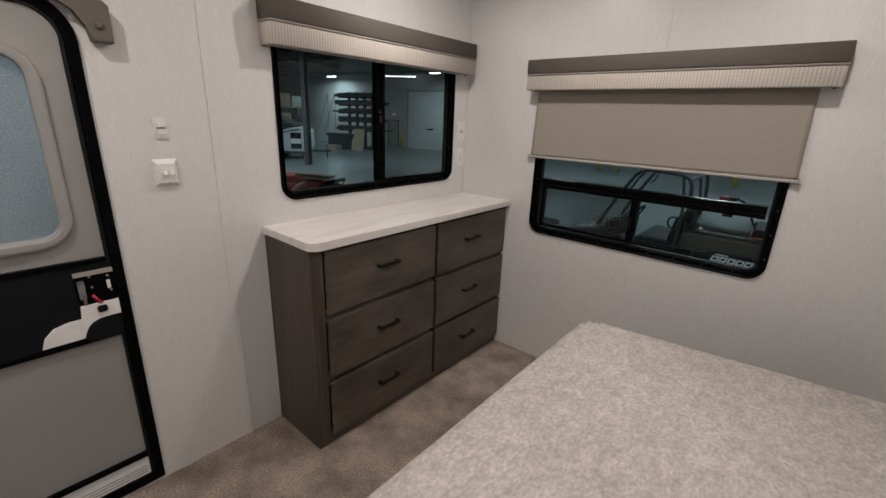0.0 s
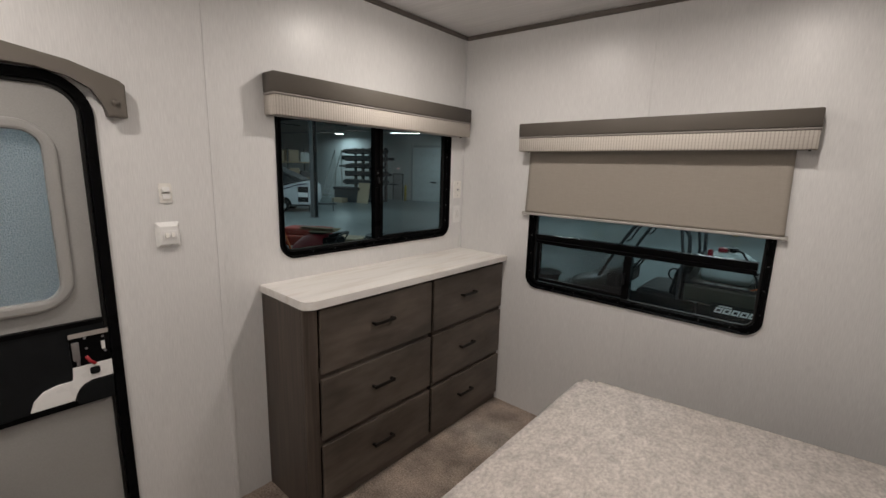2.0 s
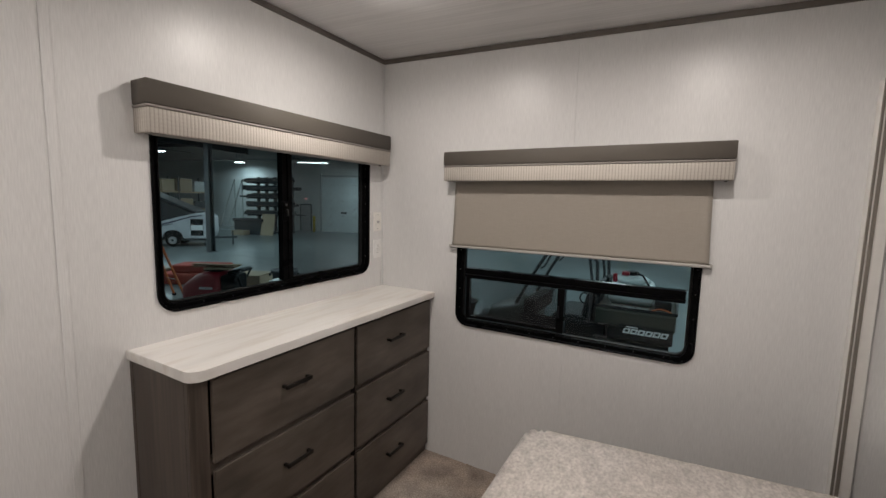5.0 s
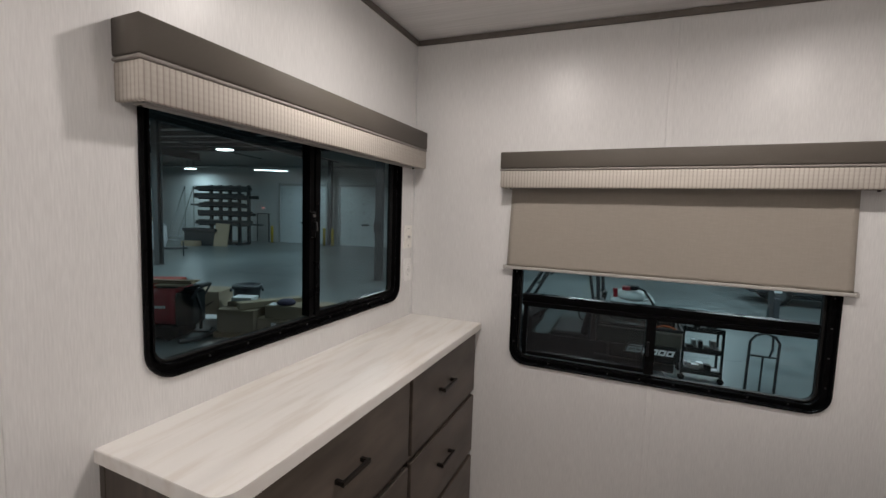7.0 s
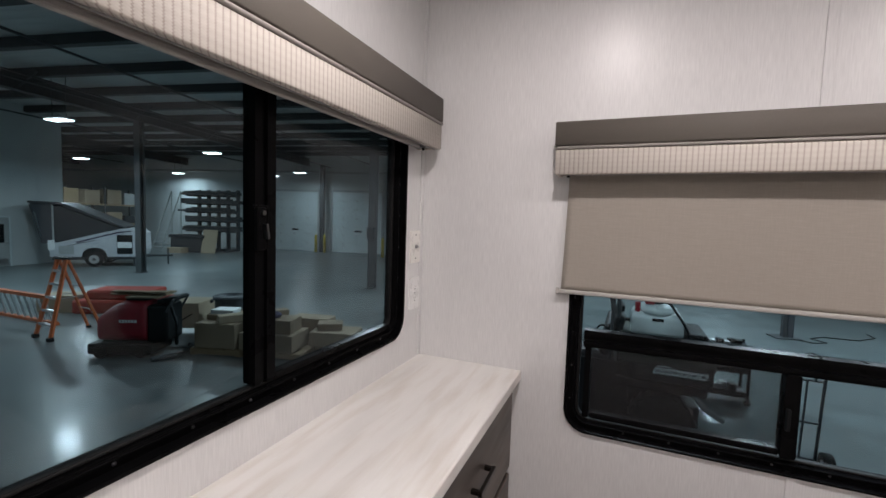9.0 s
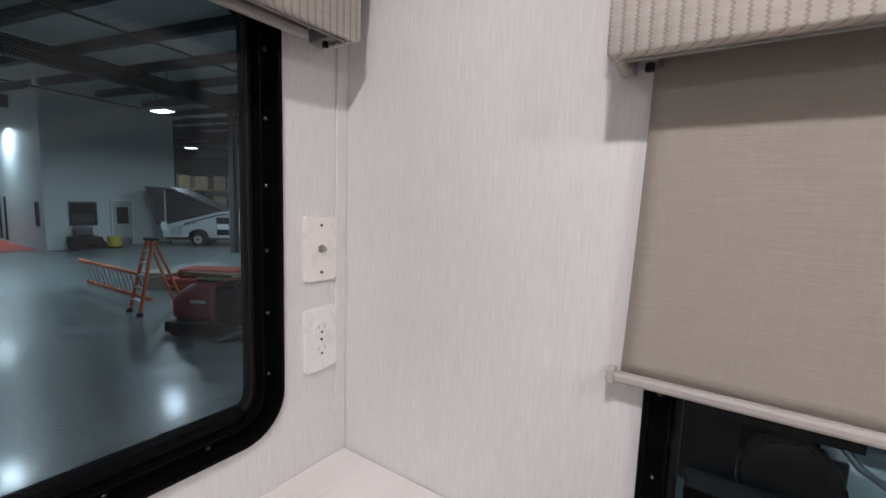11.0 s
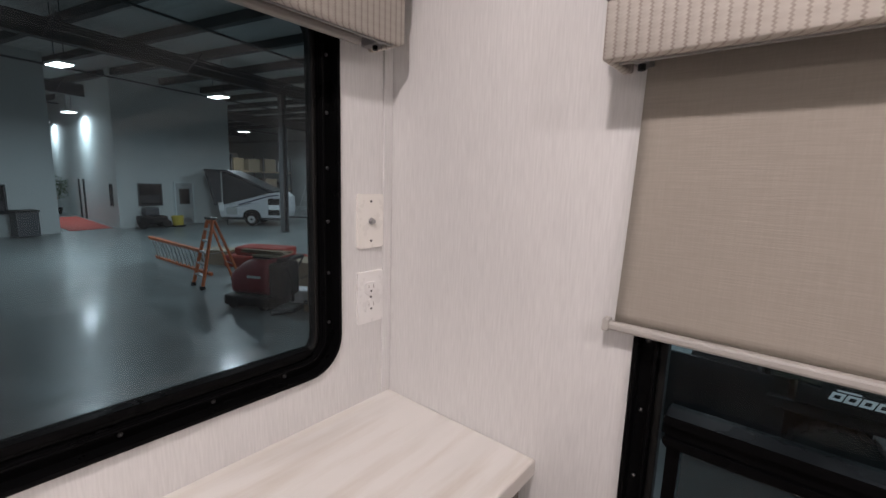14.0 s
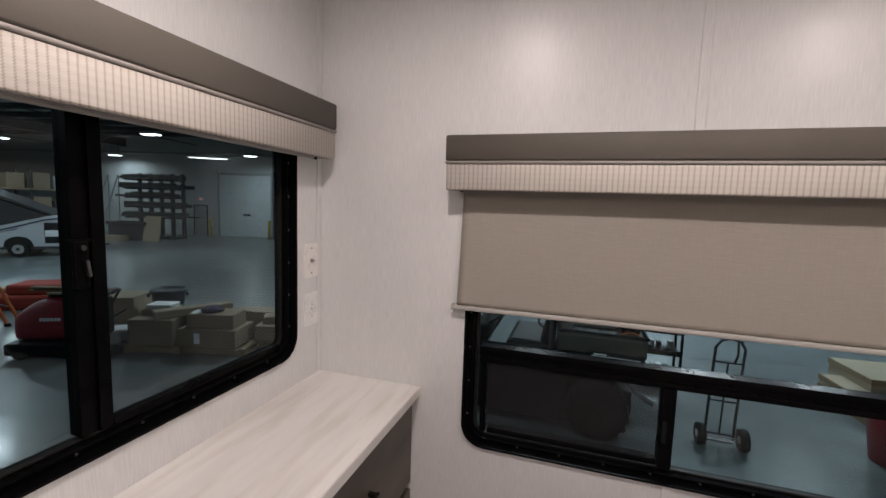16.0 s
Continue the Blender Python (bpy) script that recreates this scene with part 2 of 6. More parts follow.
MESH_DARK = mat("dark_mesh_cloth", (0.03, 0.032, 0.036), 0.8)
TYRE = mat("tyre_rubber", (0.010, 0.010, 0.010), 0.8, spec=0.2, var=0.2, grain=(80, 80, 80), bump=0.4)
RED_PAINT = mat("red_machine_paint", (0.30, 0.012, 0.024), 0.5, var=0.12, grain=(8, 8, 8))
RED_CLOTH = mat("red_matting", (0.36, 0.045, 0.03), 0.9, var=0.1)
ORANGE = mat("orange_fibreglass", (0.66, 0.15, 0.04), 0.5, var=0.12)
ALU = mat("bare_aluminium", (0.55, 0.56, 0.57), 0.35, metal=0.9, var=0.1)
DARK_PLASTIC = mat("dark_plastic", (0.008, 0.009, 0.010), 0.5, var=0.15, spec=0.14)
GREY_PLASTIC = mat("grey_bin_plastic", (0.045, 0.05, 0.058), 0.55, var=0.1)
OLIVE = mat("olive_body_plastic", (0.022, 0.028, 0.020), 0.42, var=0.1, grain=(8, 8, 8))
TANK = mat("translucent_white_tank", (0.62, 0.68, 0.68), 0.45, var=0.04)
DECAL = mat("white_decal", (0.80, 0.82, 0.83), 0.5, var=0.03)
CLEAR_WRAP = mat("clear_wrapped_goods", (0.30, 0.31, 0.31), 0.3, var=0.4, grain=(25, 25, 25))
LEAF = mat("plant_leaf", (0.045, 0.085, 0.04), 0.55, var=0.3)
DARK_GLASS = mat("dark_office_glass", (0.012, 0.014, 0.016), 0.12, var=0.05)
GREY_DOOR = mat("grey_steel_door", (0.33, 0.35, 0.35), 0.5, var=0.04)
TUBE_GLOW = glowing("high_bay_glow", (0.90, 0.98, 1.0), 12.0)
BLUE_TARP = mat("purple_cloth", (0.05, 0.04, 0.08), 0.8)
PLYWOOD = mat("plywood", (0.36, 0.29, 0.2), 0.75, var=0.12, grain=(3, 20, 20))

# ---- mesh helpers ----
ORIGIN = {}


def thing(name, label, category, loc=(0, 0, 0), m=None, group="", kind=""):
    """An empty at a thing's base. With loc, its parts are given in world metres; with m, in its own."""
    ob = new(name)
    ob.empty_display_size = 0.05
    if m is not None:
        ob.matrix_basis = m
        ORIGIN[ob] = Vector((0, 0, 0))
    else:
        ob.location = loc
        ORIGIN[ob] = Vector(loc)
    return tagged(ob, label, category, group, kind)


def finish(name, bm, material, smooth=False):
    bmesh.ops.recalc_face_normals(bm, faces=bm.faces)
    me = bpy.data.meshes.new(name)
    for f in bm.faces:
        f.smooth = smooth
    bm.to_mesh(me)
    bm.free()
    me.materials.append(material)
    return me


def part(name, bm, material, parent, label="", smooth=False):
    off = ORIGIN[parent]
    if off.length:
        bmesh.ops.translate(bm, verts=bm.verts, vec=-off)
    ob = new(name, finish(name, bm, material, smooth))
    ob.parent = parent
    ORIGIN[ob] = off
    if label:
        ob["label"] = label
    return ob


def solo(name, bm, material, label, category="", kind="", group="", smooth=False, loc=(0, 0, 0), m=None):
    """A thing that is one mesh."""
    if m is None and loc != (0, 0, 0):
        bmesh.ops.translate(bm, verts=bm.verts, vec=-Vector(loc))
    ob = new(name, finish(name, bm, material, smooth))
    if m is not None:
        ob.matrix_basis = m
    else:
        ob.location = loc
    ORIGIN[ob] = Vector(loc) if m is None else Vector((0, 0, 0))
    return tagged(ob, label, category, group, kind)


def box(x0, x1, y0, y1, z0, z1, bevel=0.0, seg=2, bm=None):
    """A block, with rounded edges; adds to bm if given."""
    b = bmesh.new()
    bmesh.ops.create_cube(b, size=1)
    bmesh.ops.scale(b, verts=b.verts, vec=(abs(x1 - x0), abs(y1 - y0), abs(z1 - z0)))
    bmesh.ops.translate(b, verts=b.verts, vec=((x0 + x1) / 2, (y0 + y1) / 2, (z0 + z1) / 2))
    if bevel:
        bmesh.ops.bevel(b, geom=b.edges[:], offset=bevel, segments=seg, affect="EDGES", profile=0.5)
    return join(bm, b)


def join(bm, b):
    if bm is None:
        return b
    me = bpy.data.meshes.new("tmp")
    b.to_mesh(me)
    b.free()
    bm.from_mesh(me)
    bpy.data.meshes.remove(me)
    return bm


def turned(b, m):
    bmesh.ops.transform(b, matrix=m, verts=b.verts)
    return b


def rod(a, b, r, seg=10, r2=None, bm=None):
    """A round bar from a to b."""
    a, b = Vector(a), Vector(b)
    k = bmesh.new()
    bmesh.ops.create_cone(k, cap_ends=True, segments=seg, radius1=r, radius2=r if r2 is None else r2, depth=(b - a).length)
    q = (b - a).to_track_quat("Z", "Y").to_matrix().to_4x4()
    bmesh.ops.transform(k, matrix=Matrix.Translation((a + b) / 2) @ q, verts=k.verts)
    return join(bm, k)


def tube(pts, r, seg=8, bm=None):
    """A bent round bar through points."""
    k = bmesh.new()
    rings = []
    pts = [Vector(p) for p in pts]
    side = None
    for i, p in enumerate(pts):
        d = (pts[min(i + 1, len(pts) - 1)] - pts[max(i - 1, 0)]).normalized()
        if side is None:
            side = d.cross(Vector((0, 0, 1)))
            if side.length < 0.1:
                side = d.cross(Vector((1, 0, 0)))
        side = (side - d * side.dot(d)).normalized()
        up = d.cross(side)
        rings.append([k.verts.new(p + (side * math.cos(2 * math.pi * j / seg) + up * math.sin(2 * math.pi * j / seg)) * r) for j in range(seg)])
    for a, b in zip(rings, rings[1:]):
        for j in range(seg):
            k.faces.new((a[j], a[(j + 1) % seg], b[(j + 1) % seg], b[j]))
    k.faces.new(rings[0][::-1])
    k.faces.new(rings[-1])
    return join(bm, k)


def round_rect(w, h, r, n=8):
    """Points of a rounded rectangle about the origin; r may be four radii from the lower left on, counter-clockwise."""
    rs = r if isinstance(r, tuple) else (r,) * 4
    pts = []
    for (sx, sy), a0, rr in zip(((-1, -1), (1, -1), (1, 1), (-1, 1)), (180, 270, 0, 90), rs):
        cx, cy = sx * (w / 2 - rr), sy * (h / 2 - rr)
        for i in range(n + 1 if rr > 0 else 1):
            a = radians(a0 + 90 * i / n)
            pts.append((cx + rr * math.cos(a), cy + rr * math.sin(a)))
    return pts


def on_wall(wall, p, d):
    """A place on a wall: p along it and up, d into the room. West: x = 0; north: y = 0."""
    return Vector((d, p[0], p[1])) if wall == "west" else Vector((p[0], -d, p[1]))


def ring(wall, centre, outer, inner, d0, d1, bevel=0.0, bm=None):
    """A rounded frame on a wall: outer and inner are (width, height, radius); d0 and d1 its back and front."""
    k = bmesh.new()
    po, pi = round_rect(*outer), round_rect(*inner)
    loops = []
    for pts, d in ((po, d0), (po, d1), (pi, d1), (pi, d0)):
        loops.append([k.verts.new(on_wall(wall, (centre[0] + a, centre[1] + b), d)) for a, b in pts])
    n = len(po)
    for i in range(4):
        a, b = loops[i], loops[(i + 1) % 4]
        for j in range(n):
            k.faces.new((a[j], a[(j + 1) % n], b[(j + 1) % n], b[j]))
    if bevel:
        edges = [e for lp in (loops[1], loops[2]) for j in range(n) for e in [k.edges.get((lp[j], lp[(j + 1) % n]))] if e]
        bmesh.ops.bevel(k, geom=edges, offset=bevel, segments=2, affect="EDGES", profile=0.5)
    return join(bm, k)


def plate(wall, centre, w, h, r, d0, d1, bevel=0.0, bm=None, n=6):
    """A rounded slab on a wall."""
    k = bmesh.new()
    pts = round_rect(w, h, r, n)
    a = [k.verts.new(on_wall(wall, (centre[0] + x, centre[1] + y), d0)) for x, y in pts]
    b = [k.verts.new(on_wall(wall, (centre[0] + x, centre[1] + y), d1)) for x, y in pts]
    k.faces.new(a[::-1])
    k.faces.new(b)
    for j in range(len(a)):
        k.faces.new((a[j], a[(j + 1) % len(a)], b[(j + 1) % len(a)], b[j]))
    if bevel:
        edges = [k.edges.get((b[j], b[(j + 1) % len(b)])) for j in range(len(b))]
        bmesh.ops.bevel(k, geom=edges, offset=bevel, segments=2, affect="EDGES", profile=0.5)
    return join(bm, k)


def prism(pts, z0, z1, bevel=0.0, bm=None):
    """An upright slab over a plan of points."""
    k = bmesh.new()
    a = [k.verts.new((x, y, z0)) for x, y in pts]
    b = [k.verts.new((x, y, z1)) for x, y in pts]
    k.faces.new(a[::-1])
    k.faces.new(b)
    for j in range(len(a)):
        k.faces.new((a[j], a[(j + 1) % len(a)], b[(j + 1) % len(a)], b[j]))
    if bevel:
        edges = [k.edges.get((lp[j], lp[(j + 1) % len(lp)])) for lp in (a, b) for j in range(len(lp))]
        bmesh.ops.bevel(k, geom=edges, offset=bevel, segments=3, affect="EDGES", profile=0.5)
    return join(bm, k)


def wall_with_hole(wall, a0, a1, z0, z1, hole, thick):
    """A wall with one rounded opening; hole: (centre along, centre up, width, height, radius) or None."""
    k = bmesh.new()
    if hole is None:
        p, q = on_wall(wall, (a0, z0), 0), on_wall(wall, (a1, z1), -thick)
        return box(p.x, q.x, p.y, q.y, p.z, q.z)
    ca, cz, w, h, r = hole
    l, rr_, b, t = ca - w / 2, ca + w / 2, cz - h / 2, cz + h / 2
    arc = [(ca + x, cz + y) for x, y in round_rect(w, h, r)]
    n = len(arc) // 4
    for d in (0.0, -thick):
        def quad(p0, p1, q0, q1):
            k.faces.new([k.verts.new(on_wall(wall, q, d)) for q in ((p0, q0), (p1, q0), (p1, q1), (p0, q1))])
        quad(a0, l, z0, z1), quad(rr_, a1, z0, z1), quad(l, rr_, z0, b), quad(l, rr_, t, z1)
        for c, corner in enumerate(((l, b), (rr_, b), (rr_, t), (l, t))):
            pts = arc[c * n:(c + 1) * n]
            for p, q in zip(pts, pts[1:]):
                k.faces.new([k.verts.new(on_wall(wall, v, d)) for v in (corner, p, q)])
    for p, q in zip(arc, arc[1:] + arc[:1]):
        k.faces.new([k.verts.new(on_wall(wall, *v)) for v in ((p, 0.0), (q, 0.0), (q, -thick), (p, -thick))])
    bmesh.ops.remove_doubles(k, verts=k.verts, dist=1e-5)
    return k


def lathe(profile, seg=24, bm=None, m=None):
    """A turned shape about z from (radius, height) pairs."""
    k = bmesh.new()
    rings = [[k.verts.new((r * math.cos(2 * math.pi * j / seg), r * math.sin(2 * math.pi * j / seg), z)) for j in range(seg)] for r, z in profile]
    for a, b in zip(rings, rings[1:]):
        for j in range(seg):
            k.faces.new((a[j], a[(j + 1) % seg], b[(j + 1) % seg], b[j]))
    k.faces.new(rings[0][::-1])
    k.faces.new(rings[-1])
    if m is not None:
        turned(k, m)
    return join(bm, k)

# ---- the caravan's shell ----
WIN_W = dict(centre=(-0.740, 1.472), w=1.198, h=0.720, r=0.075)
WIN_N = dict(centre=(1.136, 1.222), w=1.203, h=0.760, r=0.075)
DOOR_Y, DOOR_W, DOOR_Z0, DOOR_Z1 = -2.325, 0.71, 0.02, 1.815
SOUTH, EAST, SLIDE_X = -3.4, 2.27, 3.25


def opening(win):
    return (win["centre"][0], win["centre"][1], win["w"] - 0.008, win["h"] - 0.008, win["r"] - 0.004)


solo("wall_west", wall_with_hole("west", -1.6, 0.0, -0.1, 2.45, opening(WIN_W), 0.05), WALLPAPER, "off-white striated wallpaper wall with a window opening", "wall", "structure")
solo("wall_west_2", wall_with_hole("west", SOUTH, -1.602, -0.1, 2.45, (DOOR_Y, (DOOR_Z0 + DOOR_Z1) / 2, DOOR_W - 0.03, DOOR_Z1 - DOOR_Z0 - 0.03, (0.002, 0.002, 0.11, 0.11)), 0.05), WALLPAPER, "off-white striated wallpaper wall with a doorway", "wall", "structure")
solo("wall_north", wall_with_hole("north", 0.0, EAST, -0.1, 2.45, opening(WIN_N), 0.05), WALLPAPER, "off-white striated wallpaper wall with a window opening", "wall", "structure")
solo("wall_south", box(-0.05, SLIDE_X, SOUTH - 0.05, SOUTH, -0.1, 2.45), WALLPAPER, "plain off-white wall", "wall", "structure")
solo("wall_east", box(EAST, EAST + 0.05, SOUTH, -2.20, -0.1, 2.45), WALLPAPER, "off-white wall beside the slide-out", "wall", "structure")
solo("wall_east_2", box(EAST, EAST + 0.05, -2.20, 0.0, 2.10, 2.45), WALLPAPER, "off-white wall above the slide-out opening", "wall", "structure")
SW = (2.86, 1.30)
solo("wall_slide_north", turned(wall_with_hole("north", EAST, SLIDE_X, -0.1, 2.10, (SW[0], SW[1], 0.86, 0.84, 0.06), 0.05), pose(0, -0.03, 0)), WALLPAPER, "off-white side wall of the slide-out with a window opening", "wall", "structure")
solo("wall_slide_head", box(SLIDE_X, SLIDE_X + 0.05, -2.25, 0.0, -0.1, 2.15), WALLPAPER, "off-white wall at the head of the bed", "wall", "structure")
solo("wall_slide_south", box(EAST + 0.05, SLIDE_X, -2.25, -2.20, -0.1, 2.15), WALLPAPER, "off-white side wall of the slide-out", "wall", "structure")
solo("ceiling_slide", box(EAST + 0.05, SLIDE_X, -2.20, -0.03, 2.10, 2.15), CEIL_PANEL, "pale ceiling panel of the slide-out", "ceiling", "structure")
k = box(0, EAST, SOUTH, 0, 0, 0.04)
for v in k.verts:
    v.co.z += ceiling_z(v.co.x)
solo("ceiling", k, CEIL_PANEL, "pale grey streaked ceiling panel", "ceiling", "structure")
solo("caravan_roof", box(-0.05, SLIDE_X, SOUTH - 0.05, 0.05, 2.46, 2.52), OUTER, "outer roof of the caravan", "roof", "structure")

# carpet: a dense uneven sheet where it shows
k = bmesh.new()
bmesh.ops.create_grid(k, x_segments=90, y_segments=170, size=0.5)
for v in k.verts:
    v.co = Vector((0.7 + v.co.x * 1.4, -1.25 + v.co.y * 2.5, 0))
    p = v.co * 22
    v.co.z = 0.004 * noise.noise(p) + 0.004 * noise.noise(p * 3.1)
solo("floor", box(0, SLIDE_X, SOUTH, 0, -0.1, -0.006), CARPET, "floor under the carpet", "floor", "structure")
solo("carpet", k, CARPET, "grey-brown plush carpet", "carpet", "structure", smooth=True)

# joint covers of the wall panels, corner strip, dark ceiling trim
solo("trim_west_joint", box(0, 0.003, -1.615, -1.588, 0, 2.39, 0.001), WALLPAPER, "flat joint strip in the wallpaper's pattern", "trim", "structure")
solo("trim_north_joint", box(1.133, 1.158, -0.003, 0, 0, 0.841, 0.001), WALLPAPER, "flat joint strip in the wallpaper's pattern", "trim", "structure")
solo("trim_north_joint_2", box(1.133, 1.158, -0.003, 0, 1.604, 2.36, 0.001), WALLPAPER, "flat joint strip in the wallpaper's pattern", "trim", "structure")
solo("trim_corner", box(0, 0.004, -0.026, -0.001, 1.013, 2.39, 0.0015), WALLPAPER, "narrow corner strip in the wallpaper's pattern", "trim", "structure")
solo("trim_ceiling_west", box(0, 0.012, SOUTH, 0, 2.366, 2.391, 0.003), TRIM_DARK, "dark taupe ceiling trim", "trim", "structure")
k = box(0.012, EAST, -0.012, 0, -0.026, -0.001, 0.003)
for v in k.verts:
    v.co.z += ceiling_z(v.co.x)
solo("trim_ceiling_north", k, TRIM_DARK, "dark taupe ceiling trim", "trim", "structure")

# slide-out trim: post with strips, header with two dark bands
slide = thing("slide_out_trim", "white trim with grey bands round the slide-out opening", "trim", (2.27, -0.02, 0), kind="structure")
part("post", box(2.227, 2.290, -0.045, -0.003, 0, 2.02, 0.003), TRIM_WHITE, slide)
part("grey_strip", box(2.229, 2.2375, -0.049, -0.0455, 0, 2.02, 0.001), TRIM_GREY, slide, "grey vertical strip")
part("grey_strip", box(2.2425, 2.254, -0.049, -0.0455, 0, 2.02, 0.001), TRIM_GREY, slide, "grey vertical strip")
part("header", box(2.247, 2.2685, -2.25, -0.004, 2.015, 2.20, 0.004), TRIM_WHITE, slide)
part("grey_band", box(2.241, 2.2465, -2.25, -0.010, 2.115, 2.193, 0.0015), TRIM_GREY, slide, "grey wood-look band")
part("grey_band", box(2.241, 2.2465, -2.25, -0.010, 2.024, 2.098, 0.0015), TRIM_GREY, slide, "grey wood-look band")
part("post", box(2.246, 2.318, -2.25, -2.205, 0, 2.015, 0.003), TRIM_WHITE, slide)


# ---- windows ----
def window(name, wall, win, label, bars, panes, loc):
    """bars: slabs (centre along, centre up, w, h, d0, d1); panes: (centre, size, material, part name)."""
    c, w, h, r = win["centre"], win["w"], win["h"], win["r"]
    root = thing(name, label, "window", loc, kind="structure")
    part("window_frame", ring(wall, c, (w, h, r), (w - 0.017, h - 0.017, r - 0.008), -0.0145, 0.010, 0.003), BLACK_ALU, root, "black outer flange")
    part("inner_frame", ring(wall, c, (w - 0.010, h - 0.010, r - 0.005), (w - 0.062, h - 0.058, r - 0.027), -0.050, -0.014, 0.003), BLACK_ALU, root)
    part("clamp_lip", ring(wall, c, (w - 0.050, h - 0.048, r - 0.022), (w - 0.062, h - 0.058, r - 0.027), -0.0138, -0.006, 0.002), BLACK_ALU, root)
    part("glazing_channel", ring(wall, c, (w - 0.0625, h - 0.0585, r - 0.0272), (w - 0.084, h - 0.074, r - 0.036), -0.046, -0.024, 0.003), BLACK_RUBBER, root, "rubber glazing channel")
    for a, b, bw, bh, d0, d1 in bars:
        part("bar", plate(wall, (a, b), bw, bh, 0.003, d0, d1, 0.002), BLACK_ALU, root)
    for (a, b), (pw, ph), material, nm in panes:
        ob = part(nm, plate(wall, (a, b), pw, ph, 0.012, -0.036, -0.032), material, root)
        ob.visible_shadow = False
    # screws round the flange
    me = None
    along = [c[0] + 0.481 - i * 0.1285 for i in range(8)]
    ups = [c[1] - h / 2 + 0.10 + i * (h - 0.20) / 5 for i in range(6)]
    spots = [(a, c[1] - h / 2 + 0.017) for a in along] + [(c[0] + s * (w / 2 - 0.016), u) for s in (-1, 1) for u in ups]
    for p in spots:
        q = on_wall(wall, p, -0.0138) - Vector(loc)
        if me is None:
            kk = bmesh.new()
            bmesh.ops.create_uvsphere(kk, u_segments=8, v_segments=5, radius=0.0038)
            me = finish("screw", kk, SCREW, True)
        ob = new("screw", me)
        ob.location, ob.parent, ob.scale = q, root, (1, 1, 1)
    return root


cw, cn = WIN_W["centre"], WIN_N["centre"]
zc, hh = cw[1], WIN_W["h"] - 0.080
win1 = window("window_1", "west", WIN_W, "black-framed sliding window with two tinted panes", [
    (-0.749, zc, 0.020, hh, -0.050, -0.016), (-0.7315, zc, 0.0145, hh, -0.050, -0.026), (-0.712, zc, 0.024, hh, -0.050, -0.018),
], [((-1.022, zc), (0.548, hh + 0.02), GLASS, "pane"), ((-0.443, zc), (0.530, hh + 0.02), HAZY, "pane")], (0, cw[0], 1.118))
part("pane_rail", box(-0.047, -0.018, -0.699, -0.195, 1.150, 1.163, 0.002), BLACK_ALU, win1)
part("latch", box(-0.016, -0.006, -0.762, -0.736, 1.440, 1.530, 0.004), BLACK_ALU, win1, "black sash latch")
part("latch_lever", turned(box(-0.006, 0.008, -0.003, 0.003, -0.016, 0.016, 0.002), pose(0, -0.746, 1.480, 8, 0, 0)), SCREW, win1, "dark metal latch lever")
part("latch_pivot", rod((-0.008, -0.749, 1.518), (0.000, -0.749, 1.518), 0.005, 10), SCREW, win1)
part("latch_tab", box(-0.016, -0.010, -0.766, -0.730, 1.5255, 1.534, 0.002), BLACK_ALU, win1)

zb = 1.160
low = 0.842 + 0.046
win2 = window("window_2", "north", WIN_N, "black-framed window with a crossbar and a lower sliding pane", [
    (1.136, 1.171, 1.10, 0.014, -0.046, 0.0), (1.136, 1.153, 1.10, 0.019, -0.046, -0.009), (1.136, 1.136, 1.10, 0.012, -0.046, -0.003), (1.136, 1.124, 1.10, 0.009, -0.046, -0.017), (1.134, (low + zb - 0.037) / 2, 0.036, zb - 0.037 - low, -0.046, -0.004),
    (0.600, (low + zb - 0.037) / 2, 0.018, zb - 0.037 - low, -0.046, -0.016), (0.866, low + 0.009, 0.50, 0.018, -0.046, -0.016),
], [((1.136, 1.34), (1.12, 0.42), GLASS, "pane"), ((0.860, (low + zb) / 2 - 0.016), (0.54, zb - 0.02 - low), GLASS, "pane"),
    ((1.418, (low + zb) / 2 - 0.016), (0.55, zb - 0.02 - low), GLASS, "pane")], (cn[0], 0, 0.842))
sc = part("insect_screen", plate("north", (0.862, (low + zb) / 2 - 0.012), 0.50, zb - 0.05 - low, 0.004, -0.0165, -0.0155), SCREEN, win2, "dark insect screen")
sc.visible_shadow = False
part("pull_tab", box(1.120, 1.130, 0.004, -0.012, 0.97, 1.03, 0.002), DARK_PLASTIC, win2)

# slide-out side window with its own shade, seen past the trim
sw = thing("window_3", "black-framed window in the slide-out wall", "window", (SW[0], -0.03, 0.86), kind="structure")
k = ring("north", SW, (0.89, 0.88, 0.09), (0.80, 0.79, 0.05), -0.004, 0.010, 0.003)
part("window_frame", turned(k, pose(0, -0.03, 0)), BLACK_ALU, sw)
ob = part("pane", turned(plate("north", SW, 0.83, 0.82, 0.05, -0.036, -0.032), pose(0, -0.03, 0)), GLASS, sw)
ob.visible_shadow = False
sh3 = thing("roller_shade", "taupe roller shade over the slide-out window", "shade", (2.86, -0.05, 1.15))
part("cloth", box(2.435, 3.23, -0.062, -0.059, 1.17, 1.62), SHADE_CLOTH, sh3)
part("hem_bar", box(2.422, 3.235, -0.069, -0.053, 1.150, 1.169, 0.003), SHADE_BAR, sh3, "cream hem bar")
part("bracket", box(2.428, 2.445, -0.075, -0.031, 1.585, 1.64, 0.004), IVORY_PLASTIC, sh3, "ivory bracket")


